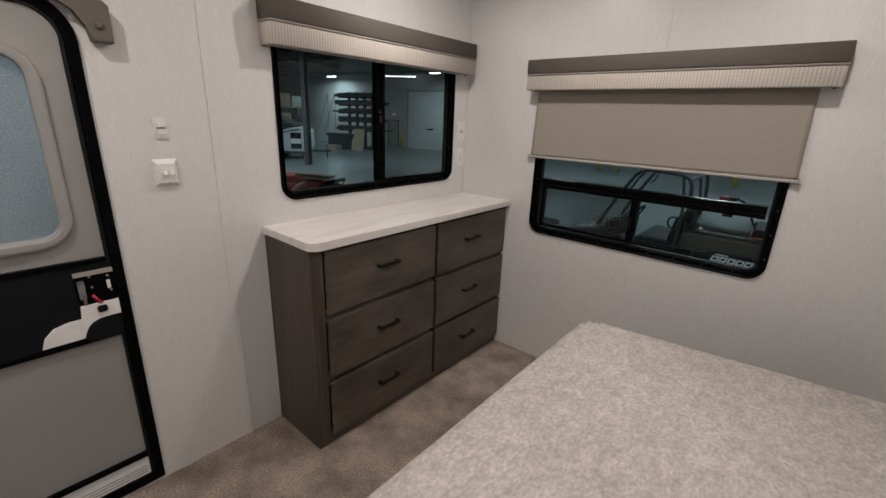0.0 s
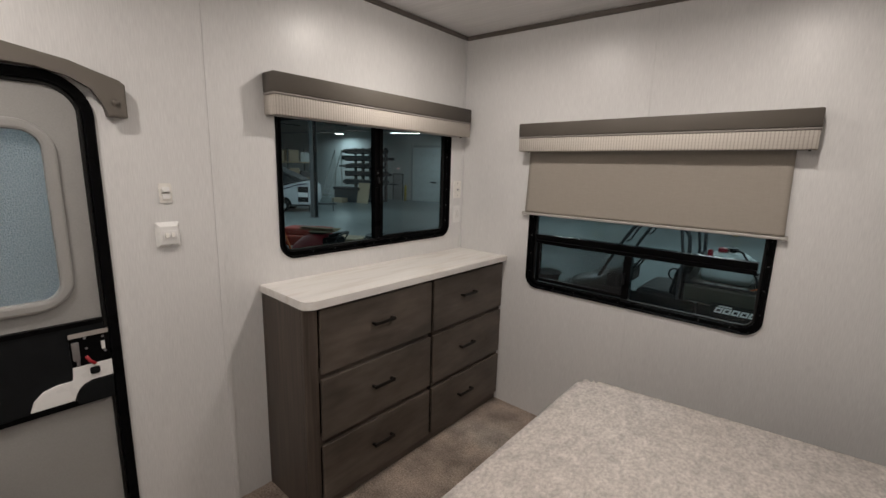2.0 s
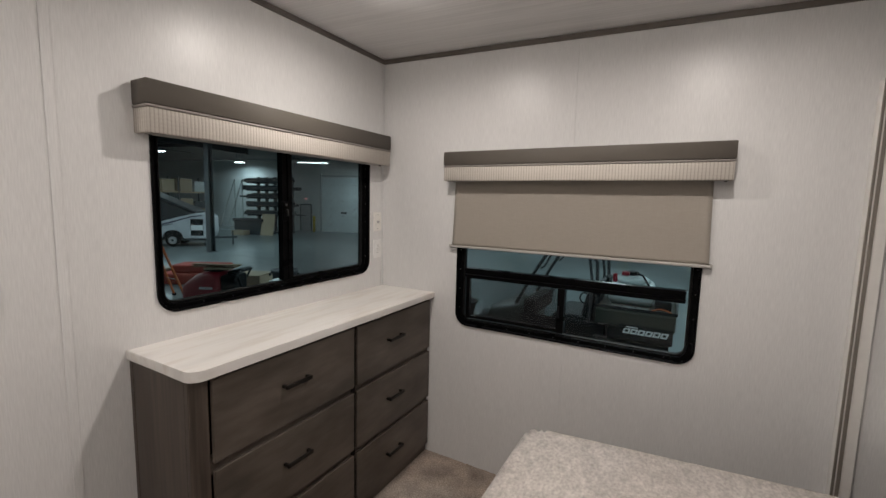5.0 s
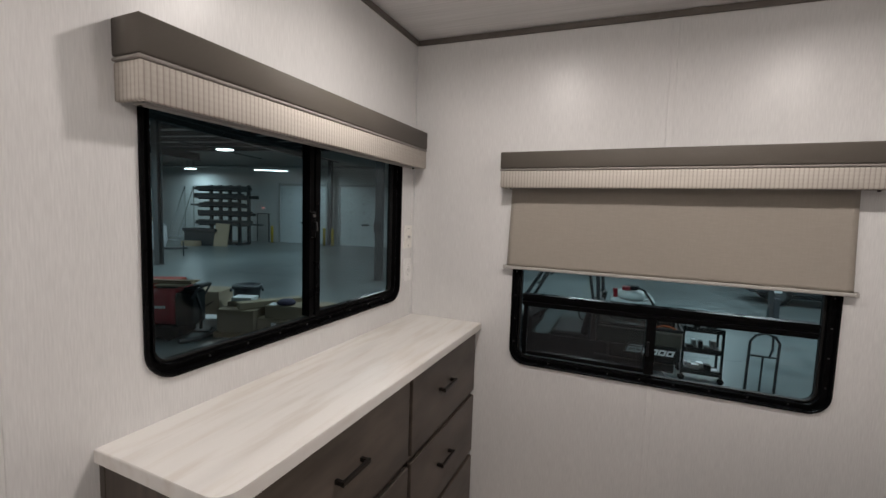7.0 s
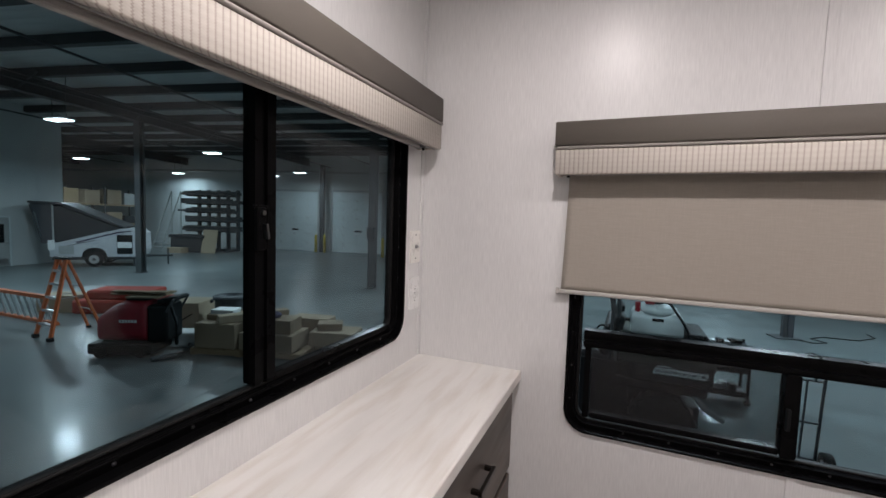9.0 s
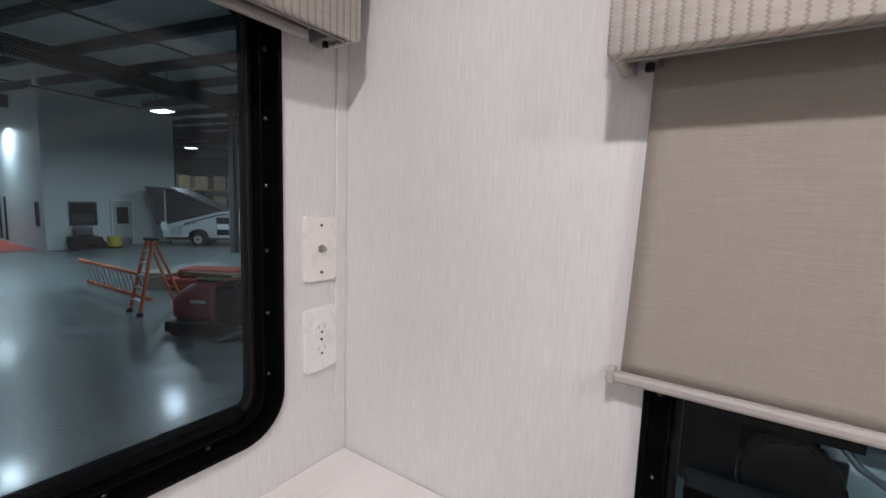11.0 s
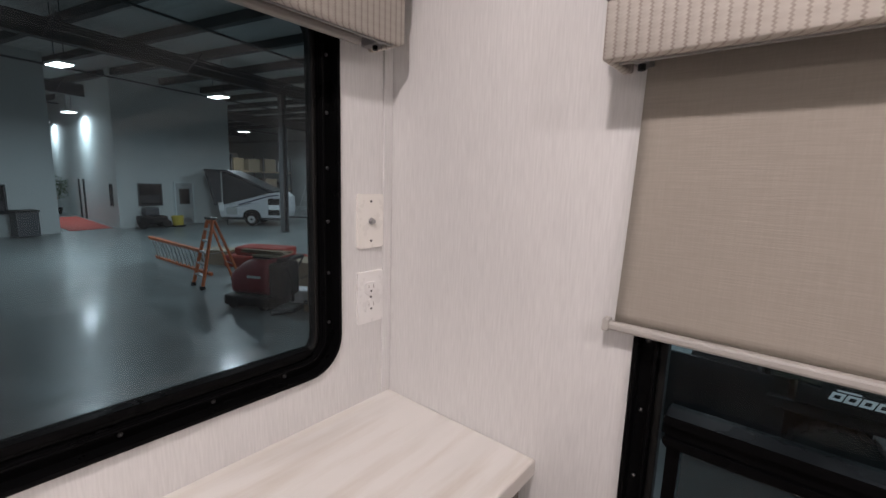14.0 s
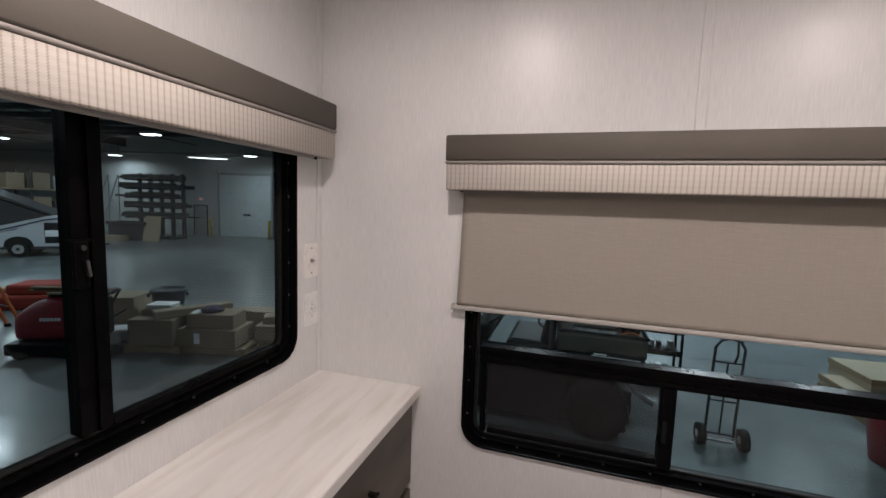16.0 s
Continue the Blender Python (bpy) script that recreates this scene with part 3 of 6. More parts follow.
# ---- valances and the roller shade ----
def valance(wall, a0, a1, z0, z1, depth, label):
    lo = on_wall(wall, ((a0 + a1) / 2, z0), depth / 2)
    root = thing("window_valance", label, "valance", lo, group="valances over the windows")
    zs = z0 + 0.47 * (z1 - z0)

    def shell(za, zb2, grow, thick, bev):
        pts = [(a0 - grow, 0.0), (a0 - grow, depth + grow), (a1 + grow, depth + grow), (a1 + grow, 0.0),
               (a1 + grow - thick, 0.0), (a1 + grow - thick, depth + grow - thick), (a0 - grow + thick, depth + grow - thick), (a0 - grow + thick, 0.0)]
        plan = [on_wall(wall, (a, 0), d) for a, d in pts]
        return prism([(p.x, p.y) for p in plan], za, zb2, bev)

    part("striped_skirt", shell(z0, zs, 0.0, 0.014, 0.004), STRIPES, root, "cream fabric skirt with wavy brown stripes", True)
    part("piping", shell(zs + 0.0005, zs + 0.0095, 0.004, 0.016, 0.0035), WELT, root, "grey piping", True)
    part("upper_band", shell(zs + 0.010, z1, 0.003, 0.017, 0.006), TAUPE, root, "dark taupe padded band", True)
    p, q = on_wall(wall, (a0 + 0.015, z1 - 0.016), 0.001), on_wall(wall, (a1 - 0.015, z1 - 0.003), depth - 0.015)
    part("top_board", box(p.x, q.x, p.y, q.y, p.z, q.z), LINING, root)
    p, q = on_wall(wall, (a0 + 0.016, z0 - 0.002), depth - 0.020), on_wall(wall, (a1 - 0.016, z0 + 0.05), depth - 0.0145)
    part("lining", box(p.x, q.x, p.y, q.y, p.z, q.z), LINING, root, "grey inner lining")
    return root


valance("west", -1.383, -0.053, 1.757, 1.931, 0.088, "dark taupe valance with a striped cream skirt over the sliding window")
valance("north", 0.481, 1.813, 1.664, 1.822, 0.083, "dark taupe valance with a striped cream skirt over the roller shade")

shade = thing("roller_shade", "taupe linen roller shade drawn halfway down below its valance", "shade", (1.125, -0.02, 1.29))
k = bmesh.new()
nx, nz = 60, 30
grid = []
for j in range(nz + 1):
    z = 1.306 + (1.765 - 1.306) * j / nz
    row = []
    for i in range(nx + 1):
        t = i / nx
        pull = math.sin(0.5 * math.pi * j / nz)
        x = (0.508 + 0.009 * pull) * (1 - t) + (1.760 - 0.010 * pull) * t
        y = -0.0165 + 0.008 * (j / nz) + 0.0012 * math.sin(9 * t + 2.2 * j / nz) * math.sin(math.pi * j / nz)
        row.append(k.verts.new((x, y, z)))
    grid.append(row)
for a, b in zip(grid, grid[1:]):
    for i in range(nx):
        k.faces.new((a[i], a[i + 1], b[i + 1], b[i]))
back = bmesh.ops.extrude_face_region(k, geom=k.faces[:])
bmesh.ops.translate(k, verts=[g for g in back["geom"] if isinstance(g, bmesh.types.BMVert)], vec=(0, 0.0012, 0))
part("cloth", k, SHADE_CLOTH, shade, "woven taupe linen", True)
part("hem_bar", box(0.500, 1.767, -0.027, -0.012, 1.293, 1.3065, 0.004), SHADE_BAR, shade, "cream hem bar")
for x in (0.496, 1.765):
    part("end_cap", box(x - 0.003, x + 0.007, -0.029, -0.010, 1.291, 1.310, 0.002), SHADE_BAR, shade, "cream end cap")
part("roller", rod((0.51, -0.036, 1.765), (1.77, -0.036, 1.765), 0.016, 14), ALU, shade, "", True)
for a, wl in ((-1.36, "west"), (-0.085, "west"), (0.505, "north"), (1.78, "north")):
    z = 1.757 if wl == "west" else 1.664
    p, q = on_wall(wl, (a, z + 0.004), 0.0), on_wall(wl, (a + 0.02, z + 0.06), 0.05)
    br = thing("mounting_bracket", "small galvanised valance bracket on the wall", "bracket", on_wall(wl, (a, z), 0.0), group="valance brackets")
    part("plate", box(p.x, q.x, p.y, q.y, p.z, q.z, 0.002), STEEL, br)
    part("knob", rod(on_wall(wl, (a + 0.01, z + 0.004), 0.03), on_wall(wl, (a + 0.01, z - 0.004), 0.03), 0.005), BLACK_RUBBER, br, "black rubber stop")

up = thing("roller_shade", "rolled-up shade under the valance of the sliding window", "shade", (0.03, -0.72, 1.745))
part("hem_bar", box(0.022, 0.036, -1.365, -0.112, 1.754, 1.768, 0.004), SHADE_BAR, up, "grey hem bar")
part("roll", rod((0.034, -1.355, 1.800), (0.034, -0.125, 1.800), 0.028, 16), SHADE_CLOTH, up, "rolled taupe cloth", True)
part("drop", box(0.0285, 0.0295, -1.355, -0.125, 1.768, 1.79), SHADE_CLOTH, up)
for y in (-1.364, -0.119):
    part("end_plate", box(0.002, 0.062, y, y + 0.003, 1.765, 1.83), STEEL, up)

# ---- dresser with its top ----
dresser = thing("dresser", "dark grey-brown stained wood dresser with six drawers and a white top", "dresser", (0.17, -0.72, 0))
part("side_panel", box(0.002, 0.326, -1.437, -1.419, 0.0, 0.977, 0.0015), CABINET_SIDE, dresser)
part("side_panel", box(0.002, 0.326, -0.020, -0.002, 0.0, 0.977, 0.0015), CABINET_SIDE, dresser)
part("corner_post", box(0.3265, 0.348, -1.438, -1.372, 0.0, 0.977, 0.003), CABINET_SIDE, dresser)
part("back_strip", box(0.002, 0.02, -1.4385, -1.4372, 0.0, 0.977), CABINET_SIDE, dresser)
for z0, z1 in ((0.960, 0.977), (0.630, 0.690), (0.318, 0.376), (0.0, 0.066)):
    part("rail", box(0.327, 0.346, -1.3715, -0.002, z0, z1, 0.001), CABINET, dresser)
# stile and the sheet behind the drawers coloured as shade in the gaps
part("stile", box(0.327, 0.3465, -0.692, -0.660, 0.056, 0.964), SHADOW_GAP, dresser)
part("gap_shade_sheet", box(0.30, 0.312, -1.417, -0.022, 0.02, 0.96), SHADOW_GAP, dresser)
for y0, y1 in ((-1.3685, -0.687), (-0.666, -0.008)):
    for z0, z1, hz in ((0.673, 0.963, 0.836), (0.361, 0.647, 0.518), (0.055, 0.334, 0.208)):
        d = part("drawer", box(0.348, 0.3655, y0, y1, z0, z1, 0.004, 3), CABINET, dresser)
        yc = -1.034 if y0 < -1 else -0.375
        k = box(0.386, 0.396, yc - 0.064, yc + 0.064, hz - 0.0075, hz + 0.0075, 0.002)
        for s_ in (-1, 1):
            k = box(0.3655, 0.387, yc + s_ * 0.057 - 0.006, yc + s_ * 0.057 + 0.006, hz - 0.006, hz + 0.006, 0.0015, bm=k)
        part("handle", k, BRONZE, d, "black bar handle")
r = 0.045
plan = [(0.0, -1.447)] + [(0.389 - r + r * math.cos(a), -1.447 + r - r * math.cos(a - math.pi / 2 + math.pi / 2) * 0 + r * math.sin(a)) for a in [radians(-90 + 9 * i) for i in range(11)]] + [(0.389, -0.001), (0.0, -0.001)]
part("top", prism(plan, 0.978, 1.013, 0.005), COUNTER, dresser, "white laminate top with beige streaks and a rounded corner")

# ---- bed and what stands at its head ----
bed = thing("bed", "bare mattress in mottled greige fabric on a low platform", "bed", (2.1, -1.2, 0))
part("platform", box(1.32, 3.15, -1.80, -0.60, 0.0, 0.40, 0.006), CABINET_SIDE, bed)
rc = 0.07
outline = [(1.172 + rc * (1 - math.sin(a)), -0.553 - rc * (1 - math.cos(a))) for a in [radians(10 * i) for i in range(10)]]
outline = outline[::-1] + [(2.25, -0.444), (3.15, -0.440), (3.15, -1.93)] + [(1.182 + rc * (1 - math.cos(a)), -1.93 + rc * (1 - math.sin(a))) for a in [radians(90 - 10 * i) for i in range(10)]]
part("mattress", prism(outline, 0.405, 0.660, 0.035), MATTRESS, bed, "mottled greige felt mattress", True)
seam = [(x, y, 0.630) for x, y in outline]
part("piping", tube(seam + [seam[0]], 0.006, 6), MATTRESS_SIDE, bed, "stitched edge piping")
pil = bmesh.new()
bmesh.ops.create_cube(pil, size=1)
bmesh.ops.subdivide_edges(pil, edges=pil.edges[:], cuts=7, use_grid_fill=True)
for v in pil.verts:
    e = max(abs(v.co.x), abs(v.co.y)) * 2
    v.co.z *= 0.17 * max(0.12, 1 - e ** 4)
    v.co.x, v.co.y = v.co.x * 0.46, v.co.y * 0.64
turned(pil, pose(2.53, -0.82, 0.735, 0, -5, 10))
solo("pillow", pil, PLAID, "grey checked pillow on the bed", "pillow", smooth=True, loc=(2.53, -0.82, 0.655))
ns = thing("nightstand", "dark wood nightstand with a white rounded top", "nightstand", (2.75, -0.22, 0))
part("body", box(2.445, 3.20, -0.36, -0.034, 0.0, 0.685, 0.003), CABINET_SIDE, ns)
part("top", prism([(2.39, -0.033), (2.392, -0.30), (2.43, -0.37), (2.49, -0.385), (3.22, -0.385), (3.22, -0.033)], 0.687, 0.718, 0.006), COUNTER, ns, "white laminate top")

# ---- entry door ----
zmid = (DOOR_Z0 + DOOR_Z1) / 2
DH = DOOR_Z1 - DOOR_Z0
door = thing("door_1", "closed grey entry door with a frosted window and a black lock band", "door", (0, DOOR_Y, DOOR_Z0), kind="structure")
part("door_frame", ring("west", (DOOR_Y, zmid), (DOOR_W, DH, (0.004, 0.004, 0.13, 0.13)), (DOOR_W - 0.062, DH - 0.062, (0.003, 0.003, 0.10, 0.10)), -0.02, 0.014, 0.004), BLACK_ALU, door, "black aluminium door frame")
part("gasket", ring("west", (DOOR_Y, zmid), (DOOR_W - 0.063, DH - 0.063, (0.003, 0.003, 0.099, 0.099)), (DOOR_W - 0.085, DH - 0.085, (0.002, 0.002, 0.088, 0.088)), -0.03, 0.004, 0.003), BLACK_RUBBER, door, "black rubber gasket")
lw = DOOR_W - 0.087
WY, WZ = DOOR_Y, 1.362
k = wall_with_hole("west", DOOR_Y - lw / 2, DOOR_Y + lw / 2, 1.0, 1.772, (WY, WZ, 0.44, 0.55, 0.06), 0.03)
part("upper_panel", turned(k, pose(-0.006, 0, 0)), DOOR_GREY, door)
part("window_surround", ring("west", (WY, WZ), (0.50, 0.61, 0.10), (0.43, 0.54, 0.055), -0.012, 0.016, 0.009), DOOR_GREY, door, "raised grey window surround")
FROST, t, p = nodes_of("frosted_rain_glass")
p.inputs["Base Color"].default_value = (0.58, 0.68, 0.76, 1)
p.inputs["Transmission Weight"].default_value, p.inputs["Roughness"].default_value = 0.9, 0.45
nz_ = t.nodes.new("ShaderNodeTexNoise")
nz_.inputs["Scale"].default_value, nz_.inputs["Detail"].default_value = 110, 2
bp = t.nodes.new("ShaderNodeBump")
bp.inputs["Strength"].default_value, bp.inputs["Distance"].default_value = 1.0, 0.006
pale = t.nodes.new("ShaderNodeMix")
pale.data_type = "RGBA"
pale.inputs[6].default_value, pale.inputs[7].default_value = (0.40, 0.50, 0.57, 1), (0.86, 0.93, 0.97, 1)
lift = t.nodes.new("ShaderNodeMapRange")
lift.inputs[1].default_value, lift.inputs[2].default_value = 0.36, 0.70
t.links.new(nz_.outputs[0], lift.inputs[0])
t.links.new(lift.outputs[0], pale.inputs[0])
t.links.new(pale.outputs[2], p.inputs["Base Color"])
t.links.new(nz_.outputs[0], bp.inputs["Height"])
t.links.new(bp.outputs[0], p.inputs["Normal"])
ob = part("frosted_pane", plate("west", (WY, WZ), 0.435, 0.545, 0.055, -0.030, -0.024), FROST, door, "frosted rain-patterned pane")
ob.visible_shadow = False
part("lock_band", plate("west", (DOOR_Y, 0.853), lw, 0.292, 0.004, -0.035, 0.006, 0.003), DARK_PLASTIC, door, "black lock band")
part("band_lip", plate("west", (DOOR_Y, 0.995), lw, 0.016, 0.004, -0.03, 0.012, 0.003), BLACK_ALU, door)
part("band_lip", plate("west", (DOOR_Y, 0.712), lw, 0.016, 0.004, -0.03, 0.012, 0.003), BLACK_ALU, door)
part("lower_panel", plate("west", (DOOR_Y, 0.435), lw, 0.535, 0.004, -0.035, -0.006), DOOR_GREY, door)
part("sill_bar", plate("west", (DOOR_Y, 0.158), lw, 0.018, 0.004, -0.035, 0.010, 0.003), BLACK_ALU, door)
part("kick_plate", plate("west", (DOOR_Y, 0.100), lw, 0.096, 0.004, -0.035, 0.002), WHITE_PAINT, door, "scuffed white kick plate")
for z in (0.075, 0.088, 0.101):
    part("kick_groove", plate("west", (DOOR_Y, z), lw - 0.02, 0.003, 0.0015, 0.002, 0.0035), WELT, door)
lk = part("lock_plate", plate("west", (-2.058, 0.903), 0.107, 0.115, 0.004, 0.006, 0.011, 0.002), BLACK_ALU, door, "black latch plate")
part("plate_edge", plate("west", (-2.058, 0.957), 0.109, 0.016, 0.002, 0.011, 0.015, 0.002), WELT, lk, "grey folded edge")
part("strike", plate("west", (-2.097, 0.902), 0.019, 0.066, 0.003, 0.011, 0.018, 0.002), STEEL, lk, "zinc strike")
part("spring", rod((0.014, -2.094, 0.868), (0.014, -2.094, 0.850), 0.005, 8), STEEL, lk)
part("strike", plate("west", (-2.022, 0.906), 0.010, 0.030, 0.002, 0.011, 0.016, 0.002), WHITE_PLASTIC, lk)
for dy, dz in ((-0.012, 0.040), (0.037, 0.034), (-0.010, 0.002), (0.040, -0.020)):
    part("lock_screw", plate("west", (-2.058 + dy, 0.903 + dz), 0.008, 0.008, 0.0039, 0.011, 0.013), STEEL, lk)
part("lever", tube([(0.016, -2.072, 0.878), (0.019, -2.063, 0.860), (0.017, -2.050, 0.846)], 0.0055, 8), RED_PLASTIC, lk, "red latch lever", True)
k = bmesh.new()
hp = [(-2.003, 0.846), (-2.003, 0.788), (-2.066, 0.790), (-2.098, 0.772), (-2.112, 0.748), (-2.115, 0.727), (-2.227, 0.727), (-2.216, 0.762), (-2.190, 0.788), (-2.155, 0.798), (-2.113, 0.799), (-2.110, 0.846)]
a = [k.verts.new((0.0065, y, z)) for y, z in hp]
b = [k.verts.new((0.014, y, z)) for y, z in hp]
k.faces.new(a[::-1]), k.faces.new(b)
for j in range(len(a)):
    k.faces.new((a[j], a[(j + 1) % len(a)], b[(j + 1) % len(a)], b[j]))
bmesh.ops.bevel(k, geom=[k.edges.get((b[j], b[(j + 1) % len(b)])) for j in range(len(b))], offset=0.002, segments=2, affect="EDGES", profile=0.5)
hdl = part("handle_bezel", k, WHITE_PLASTIC, door, "white handle bezel")
part("thumb_lock", plate("west", (-2.053, 0.822), 0.028, 0.024, 0.006, 0.014, 0.020, 0.003), DARK_PLASTIC, hdl, "black thumb lock")
part("hand_grip", plate("west", (-2.058, 0.748), 0.104, 0.078, (0.012, 0.004, 0.004, 0.05), 0.006, 0.019, 0.006), DARK_PLASTIC, door, "black pull grip")
half = [(0.44, 1.69), (0.44, 1.795), (0.425, 1.808), (0.30, 1.848), (0.155, 1.873), (0.0, 1.882)]
inner = [(0.388, 1.69), (0.380, 1.73), (0.352, 1.775), (0.30, 1.805), (0.22, 1.818), (0.0, 1.822)]
loop = half + [(-a, b) for a, b in half[-2::-1]] + [(-a, b) for a, b in inner] + inner[-2::-1]
k = bmesh.new()
fa = [k.verts.new((0.001, DOOR_Y + a, b)) for a, b in loop]
fb = [k.verts.new((0.050, DOOR_Y + a, b)) for a, b in loop]
k.faces.new(fa[::-1]), k.faces.new(fb)
for j in range(len(fa)):
    k.faces.new((fa[j], fa[(j + 1) % len(fa)], fb[(j + 1) % len(fa)], fb[j]))
bmesh.ops.bevel(k, geom=[k.edges.get((fb[j], fb[(j + 1) % len(fb)])) for j in range(len(fb))], offset=0.006, segments=2, affect="EDGES", profile=0.5)
hd = thing("door_valance", "dark taupe padded arch over the entry door", "valance", (0.02, DOOR_Y, 1.69))
part("arch", k, TAUPE, hd)
for s in (-1, 1):
    part("button", lathe([(0.0, 0.0), (0.011, 0.0), (0.010, 0.006), (0.004, 0.009), (0.0005, 0.0095)], 14, m=pose(0.050, DOOR_Y + s * 0.408, 1.735, 0, 90, 0)), TAUPE, hd, "covered button", True)


# ---- plates on the west wall ----
def wall_plate(name, label, y, z, w, h, material, category):
    root = thing(name, label, category, (0, y, z - h / 2))
    part("cover_plate", plate("west", (y, z), w, h, 0.004, 0.0, 0.006, 0.002), material, root)
    return root


tv = wall_plate("cable_outlet", "ivory wall plate with a coaxial socket beside the window", -0.0625, 1.4175, 0.070, 0.1143, IVORY_PLASTIC, "outlet")
part("socket", rod((0.006, -0.0625, 1.4175), (0.016, -0.0625, 1.4175), 0.0048, 8), STEEL, tv, "threaded brass socket")
part("nut", rod((0.006, -0.0625, 1.4175), (0.009, -0.0625, 1.4175), 0.0075, 6), STEEL, tv)
out = wall_plate("power_outlet", "white duplex power outlet beside the window", -0.0625, 1.2515, 0.070, 0.1143, WHITE_PLASTIC, "outlet")
for dz in (0.020, -0.020):
    f = part("receptacle", plate("west", (-0.0625, 1.2515 + dz), 0.034, 0.028, 0.010, 0.006, 0.0078, 0.001), WHITE_PLASTIC, out)
    for dy, sz in ((-0.0065, 0.007), (0.0065, 0.009)):
        part("slot", plate("west", (-0.0625 + dy, 1.2555 + dz), 0.0015, sz, 0.0007, 0.0078, 0.0082), WELT, f)
    part("ground_hole", plate("west", (-0.0625, 1.2455 + dz), 0.0048, 0.0048, 0.0022, 0.0078, 0.0082), DARK_PLASTIC, f)
for root, zz in ((tv, 1.4175), (out, 1.2515)):
    for dz in ((0.042, -0.042) if root is tv else (0.0,)):
        part("plate_screw", plate("west", (-0.0625, zz + dz), 0.005, 0.005, 0.0024, 0.006, 0.0075), SCREW, root)
s1 = wall_plate("light_switch", "small ivory double rocker switch on the wall", -1.784, 1.433, 0.042, 0.072, IVORY_PLASTIC, "switch")
for dz in (0.013, -0.013):
    part("rocker", plate("west", (-1.784, 1.433 + dz), 0.024, 0.018, 0.002, 0.006, 0.012, 0.003), WHITE_PLASTIC, s1)
part("rocker_gap", plate("west", (-1.784, 1.433), 0.026, 0.004, 0.001, 0.006, 0.0075), WELT, s1)
s2 = thing("light_switch", "white double toggle switch on a square sloping housing", "switch", (0, -1.788, 1.225))
k = bmesh.new()
outer = [k.verts.new((0.0, -1.788 + a * 0.041, 1.275 + b * 0.050)) for a, b in ((-1, -1), (1, -1), (1, 1), (-1, 1))]
inner = [k.verts.new((0.020, -1.788 + a * 0.029, 1.275 + b * 0.034)) for a, b in ((-1, -1), (1, -1), (1, 1), (-1, 1))]
k.faces.new(outer[::-1]), k.faces.new(inner)
for j in range(4):
    k.faces.new((outer[j], outer[(j + 1) % 4], inner[(j + 1) % 4], inner[j]))
bmesh.ops.bevel(k, geom=k.edges[:], offset=0.002, segments=2, affect="EDGES", profile=0.5)
part("housing", k, WHITE_PLASTIC, s2)
part("switch_plate", plate("west", (-1.787, 1.275), 0.044, 0.036, 0.003, 0.020, 0.0225, 0.001), WHITE_PLASTIC, s2)
for dy in (-0.010, 0.010):
    k2 = part("toggle", turned(plate("west", (0, 0), 0.012, 0.018, 0.002, 0.0, 0.009, 0.002), pose(0.022, -1.787 + dy, 1.275, 0, -14, 0)), IVORY_PLASTIC, s2)

# ---- puck lights ----
for px, py in PUCKS:
    z = ceiling_z(px)
    pk = thing("puck_light", "round white ceiling puck light, lit", "ceiling light", (px, py, z), group="ceiling puck lights")
    part("rim", lathe([(0.036, 0.0), (0.052, 0.0), (0.050, -0.012), (0.041, -0.018), (0.037, -0.014)], 32, m=pose(px, py, z)), WHITE_PLASTIC, pk, "", True)
    part("lens", lathe([(0.0005, -0.012), (0.020, -0.0135), (0.0365, -0.0125), (0.0365, -0.009)], 24, m=pose(px, py, z)), LENS_GLOW, pk, "glowing frosted lens", True)

# ---- the hall ----
def at_hall(u, v, z=GROUND, turn=0.0):
    return HALL @ pose(u, v, z, 0, 0, turn)


def hall_block(name, u0, u1, v0, v1, z0, z1, material, label, category="wall", bevel=0.0):
    return solo(name, box(u0, u1, v0, v1, z0, z1, bevel), material, label, category, "structure", m=HALL.copy())


U0, U1, V0, V1, ROOF = -46.0, 16.0, -14.0, 27.0, 5.9
OFFICE_U = -21.2
hall_block("ground", U0, U1, V0, V1, GROUND - 0.3, GROUND, CONCRETE, "polished grey concrete hall floor", "floor")
hall_block("wall_hall_north", U0, U1, V1, V1 + 0.2, GROUND, ROOF, HALL_WALL, "pale painted hall wall")
hall_block("wall_hall_south", U0, U1, V0 - 0.2, V0, GROUND, ROOF, HALL_WALL, "pale painted hall wall")
hall_block("wall_hall_east", U1, U1 + 0.2, V0, V1, GROUND, ROOF, HALL_WALL, "pale painted hall wall")
hall_block("wall_hall_west", U0 - 0.2, U0, V0, V1, GROUND, ROOF, HALL_WALL, "pale painted hall wall")
solo("wall_office", prism([(OFFICE_U, 9.3), (OFFICE_U, 14.9), (OFFICE_U - 14, 14.9), (OFFICE_U - 14, 12.1)], GROUND, ROOF), HALL_WALL, "pale painted office block in the hall", "wall", "structure", m=HALL.copy())
hall_block("wall_office_2", OFFICE_U - 9, OFFICE_U, V0, 7.15, GROUND, ROOF, HALL_WALL, "pale painted office block in the hall")
hall_block("wall_store", -37.0, -36.7, 14.9, V1, GROUND, 3.6, HALL_WALL, "pale partition behind the pallet racks")
hall_block("ceiling_hall", U0, U1, V0, V1, ROOF, ROOF + 0.1, ROOF_DECK, "dark corrugated hall roof deck", "ceiling")
# slab joints
for i, u in enumerate(range(-40, 16, 6)):
    hall_block("floor_joint", u, u + 0.012, V0, V1, GROUND, GROUND + 0.0015, DARK_STEEL, "dark joint between floor slabs", "joint")
for v in (-6, 0, 6, 12, 18, 24):
    hall_block("floor_joint", U0, U1, v + 0.6, v + 0.612, GROUND, GROUND + 0.0015, DARK_STEEL, "dark joint between floor slabs", "joint")

